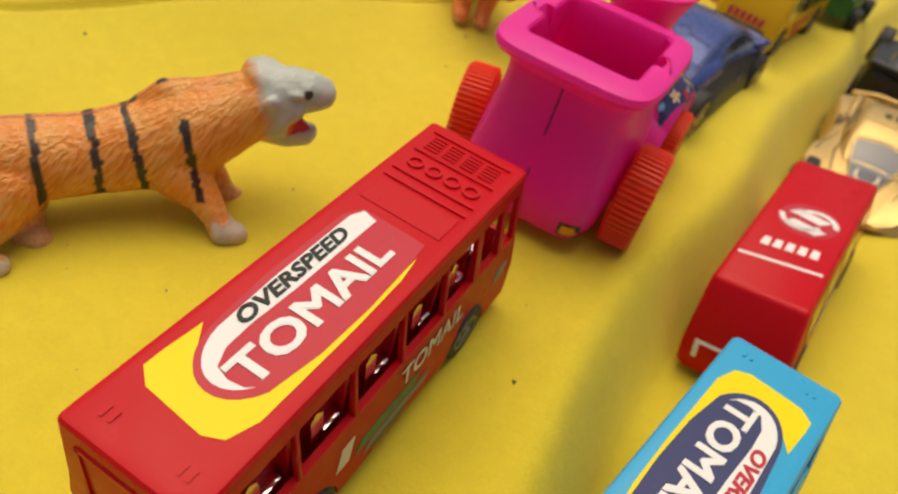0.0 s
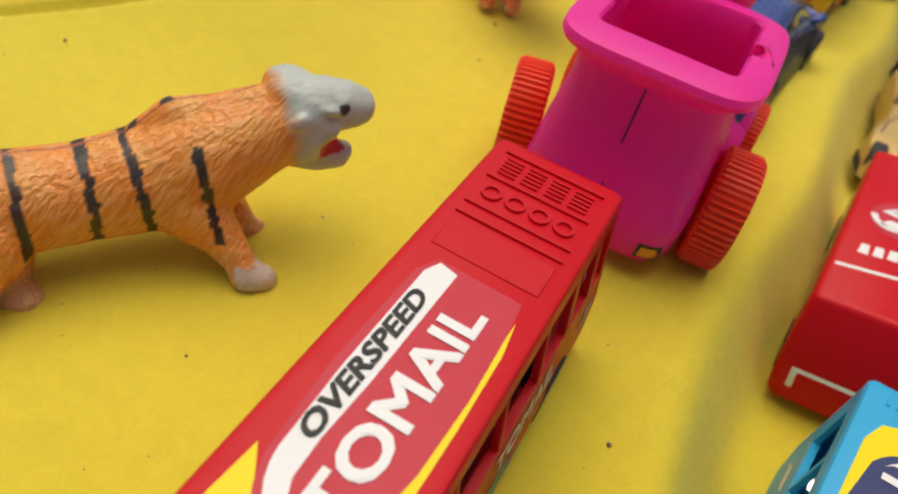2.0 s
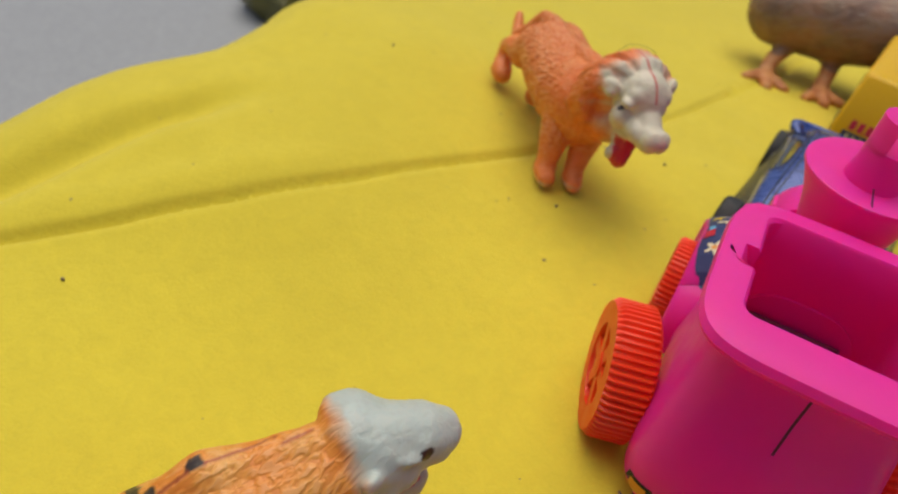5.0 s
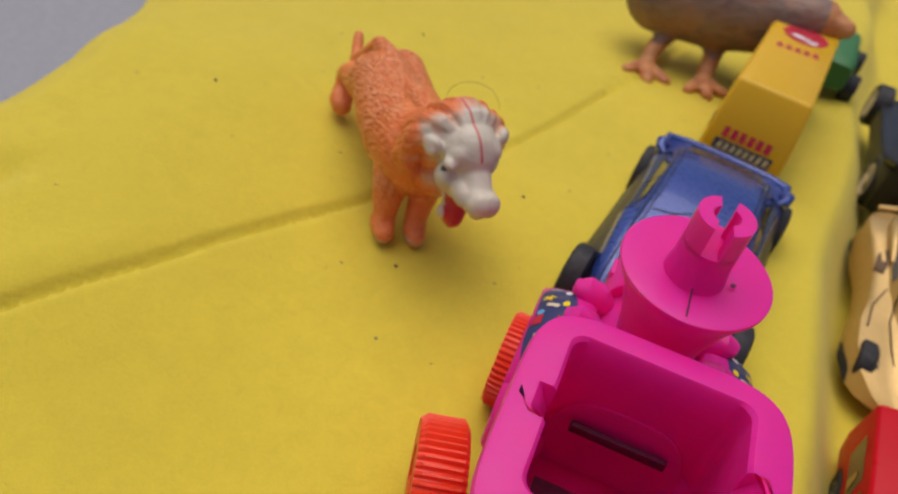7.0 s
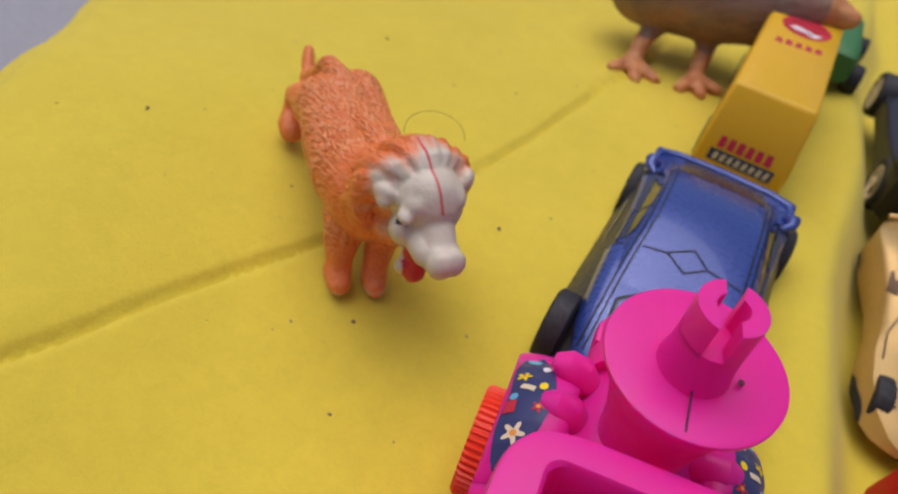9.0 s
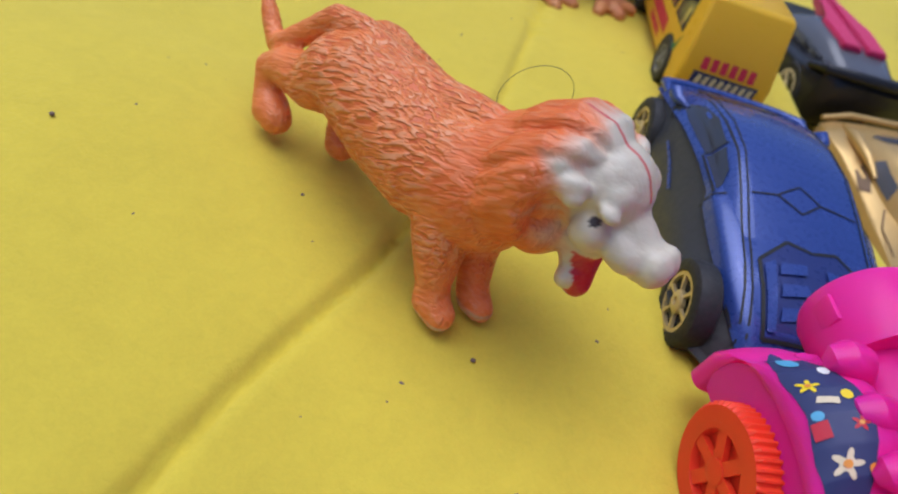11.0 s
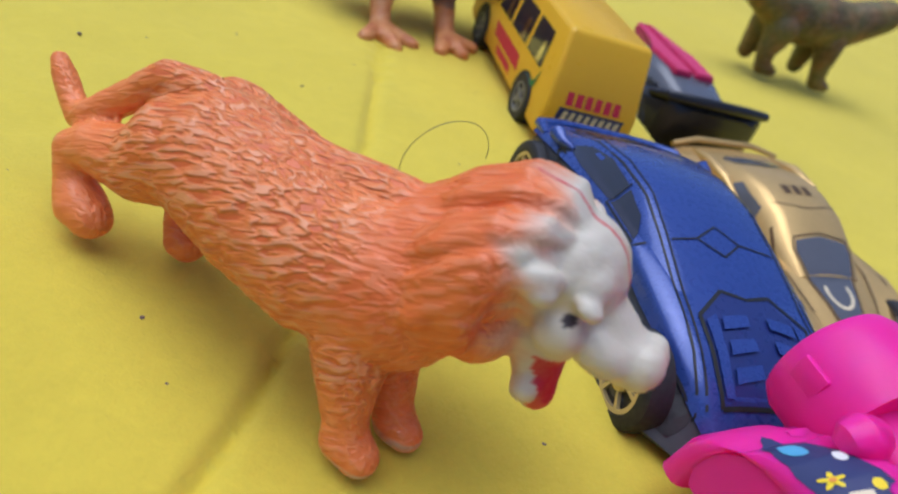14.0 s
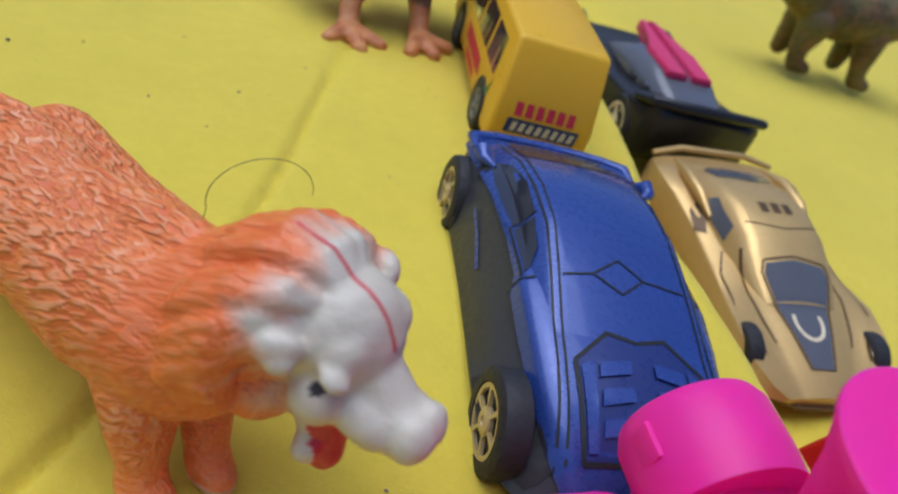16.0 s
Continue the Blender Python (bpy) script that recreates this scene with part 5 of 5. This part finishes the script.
    bands = [(-14.2, 5.6, 40), (-4.8, 8.6, 40), (2.4, 8.6, 40), (11.4, 9.0, 24.0)]

    def paint(co, nrm):
        c = blend((0.77, 0.265, 0.035), (0.76, 0.36, 0.075), noise.noise(co * 0.22) + 0.3)
        c = blend(c, (0.62, 0.36, 0.16), (8.5 - co.z) / 6)
        d = (co.x - 24.0) + 0.12 * (co.z - 24) + 0.9 * noise.noise(co * 0.5)
        c = blend((*c, 1.0), (0.44, 0.50, 0.46, 0.25), d / 2.4)
        if co.z < 5.4 + noise.noise(co * 0.5) and (co.x > 13 and co.y < -10 or co.x < -19 and co.y < -9 and co.z < 3.4):
            c = blend(c, (0.50, 0.48, 0.42, 0.4), 0.9)
        for k, (bx, z0, z1) in enumerate(bands):
            w = 0.75 + 0.35 * noise.noise((co.z * 0.5, k * 7.0, 0))
            at = bx + 0.10 * (co.z - 14) * (-1 if k > 1 else 0.4) + 0.5 * noise.noise((co.z * 0.7, k * 3.0, 5))
            if abs(co.x - at) < w and z0 < co.z < z1 and not (k == 0 and 8.2 < co.z < 9.6):
                c = (0.028, 0.02, 0.016, 0.2)
        if abs(co.y - (2.8 if co.x < 18 else 1.2)) < 0.22 and nrm.z > 0.6 and -22 < co.x < 22:
            c = (0.36, 0.07, 0.02, 0.3)
        for spot in ((8.6, 3.4, 27.0), (-5.4, -7.0, 7.4), (14.2, -11.0, 6.0), (3.6, 3.4, 22.6)):
            if (co - Vector(spot)).length < 1.15:
                c = (0.028, 0.02, 0.016, 0.2)
        if (co - Vector((33.4, -6.3, 27.6))).length < 0.95:
            c = (*DARK_SPOT, 0.05)
        if 29.5 < co.x < 34.8 and 17.8 < co.z < 21.6:
            c = (*RED_MOUTH, 0.1)
        return c

    return figure("tiger_figurine", -95, 70, -0.8, 56.5, chains, balls, [TIGER_PAINT], paint, "orange vinyl toy tiger with painted black stripes and grey head", "toy tiger", 0.5, 3)


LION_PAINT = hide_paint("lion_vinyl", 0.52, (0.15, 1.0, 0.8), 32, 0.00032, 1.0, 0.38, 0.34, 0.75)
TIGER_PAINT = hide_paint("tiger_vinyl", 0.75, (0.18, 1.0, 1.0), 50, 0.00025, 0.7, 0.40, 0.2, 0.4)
SKIN_PAINT = hide_paint("scaly_vinyl", 2.0, (0.6, 1, 1), 20, 0.0003, 0.5, 0.5, 0.06)
lion()
tiger()


def bird():
    chains = [[(-20, 0, 20, 13), (0, 0, 22, 15), (18, -2, 24, 12), (30, -6, 29, 7)], [(30, -6, 29, 6), (38, -10, 30, 3)],
              [(-13, -4, 12, 4), (-17, -12, 6, 3), (-18, -18, 2.0, 2.8)], [(-18, -18, 2.0, 2.6), (-24, -24, 1.4, 2.0)], [(-18, -18, 2.0, 2.6), (-16, -27, 1.4, 2.0)], [(-18, -18, 2.0, 2.6), (-10, -24, 1.4, 2.0)],
              [(3, -4, 12, 4), (3, -11, 6, 3), (2, -17, 2.0, 2.8)], [(2, -17, 2.0, 2.6), (-2, -25, 1.4, 2.0)], [(2, -17, 2.0, 2.6), (5, -25, 1.4, 2.0)], [(2, -17, 2.0, 2.6), (10, -20, 1.4, 2.0)]]

    def paint(co, nrm):
        c = blend((0.17, 0.11, 0.085), (0.27, 0.17, 0.11), noise.noise(co * 0.12) + 0.4)
        if co.z < 8.5 or co.x > 31:
            c = blend((0.60, 0.27, 0.09), (0.45, 0.15, 0.05), noise.noise(co * 0.3) + 0.3)
        return c

    return figure("bird_figurine", -34, 345, -11.0, 4, chains, [], [SKIN_PAINT], paint, "brown vinyl toy animal with splayed tan feet beside the yellow van", "toy animal", 0.9, 3)


def dinosaur():
    chains = [[(-45, 0, 36, 4), (-22, 0, 30, 9), (0, 0, 28, 13), (20, 0, 30, 11), (40, 0, 40, 8)], [(-14, -6, 22, 8), (-16, -8, 10, 4.5), (-14, -9, 3, 4), (-8, -9, 2, 3)], [(16, -6, 22, 7), (18, -8, 10, 4.5), (20, -9, 3, 4), (26, -9, 2, 3)],
              [(-14, 6, 22, 8), (-14, 8, 3, 4)], [(16, 6, 22, 7), (18, 8, 3, 4)]]

    def paint(co, nrm):
        return blend((0.11, 0.105, 0.025), (0.06, 0.045, 0.02), noise.noise(co * 0.08) + 0.5)

    return figure("dinosaur_figurine", 182, 408, -26, -8, chains, [], [SKIN_PAINT], paint, "olive-brown vinyl toy dinosaur standing on yellow felt", "toy dinosaur", 1.2, 3)


bird()
dinosaur()

# ---- small things ----


def hair():
    cu = []
    for i in range(25):
        a = radians(195 - 195 * i / 24)
        cu.append((-80.5 + 5.6 * math.cos(a), 212.2 + 1.2 * math.cos(a), 28.0 + 5.2 * math.sin(a)))
    cu.insert(0, (-86.6, 211.4, 22.0))
    b = bmesh.new()
    tube(b, cu, [0.045] * len(cu), 6)
    return tagged(obj_from("hair_strand", b, DARK), "thin dark loop of hair caught beside the toy lion", "hair")


hair()


def lint():
    rng = random.Random(11)
    b = bmesh.new()
    for _ in range(90):
        x, y = rng.uniform(-170, 0), rng.uniform(-10, 330)
        r = rng.choice((0.12, 0.15, 0.18, 0.22, 0.3))
        m = Matrix.Translation((x, y, ground(x, y) + r * 0.35)) @ Matrix.Rotation(rng.uniform(0, 6), 4, "Z") @ Matrix.Diagonal((r * rng.uniform(1, 2.2), r, r * 0.6, 1))
        bmesh.ops.create_icosphere(b, subdivisions=1, radius=1.0, matrix=m)
    for x, y in ((-148.7, 104.1), (-82.8, 185.5), (-120, 286), (-11.6, 82.6), (-65.5, 223.5), (-145.5, 212)):
        m = Matrix.Translation((x, y, ground(x, y) + 0.4)) @ Matrix.Diagonal((0.42, 0.34, 0.3, 1))
        bmesh.ops.create_icosphere(b, subdivisions=2, radius=1.0, matrix=m)
    return tagged(obj_from("lint", b, BROWN), "dark specks of lint scattered over the felt", "lint", kind="stuff")


lint()


def bundle():
    b = bmesh.new()
    bmesh.ops.create_icosphere(b, subdivisions=4, radius=1.0)
    for v in b.verts:
        k = 1 + 0.25 * noise.noise(v.co * 2.1) + 0.12 * noise.noise(v.co * 5.3)
        v.co = Vector((v.co.x * 60 * k, v.co.y * 45 * k, max(-0.75, v.co.z) * 40 * k))
    ob = obj_from("cloth_bundle", b, OLIVE)
    ob.location = (-0.70, 0.88, -0.37)
    return tagged(ob, "dark olive cloth bundle lying on the grey floor", "bundle")


bundle()
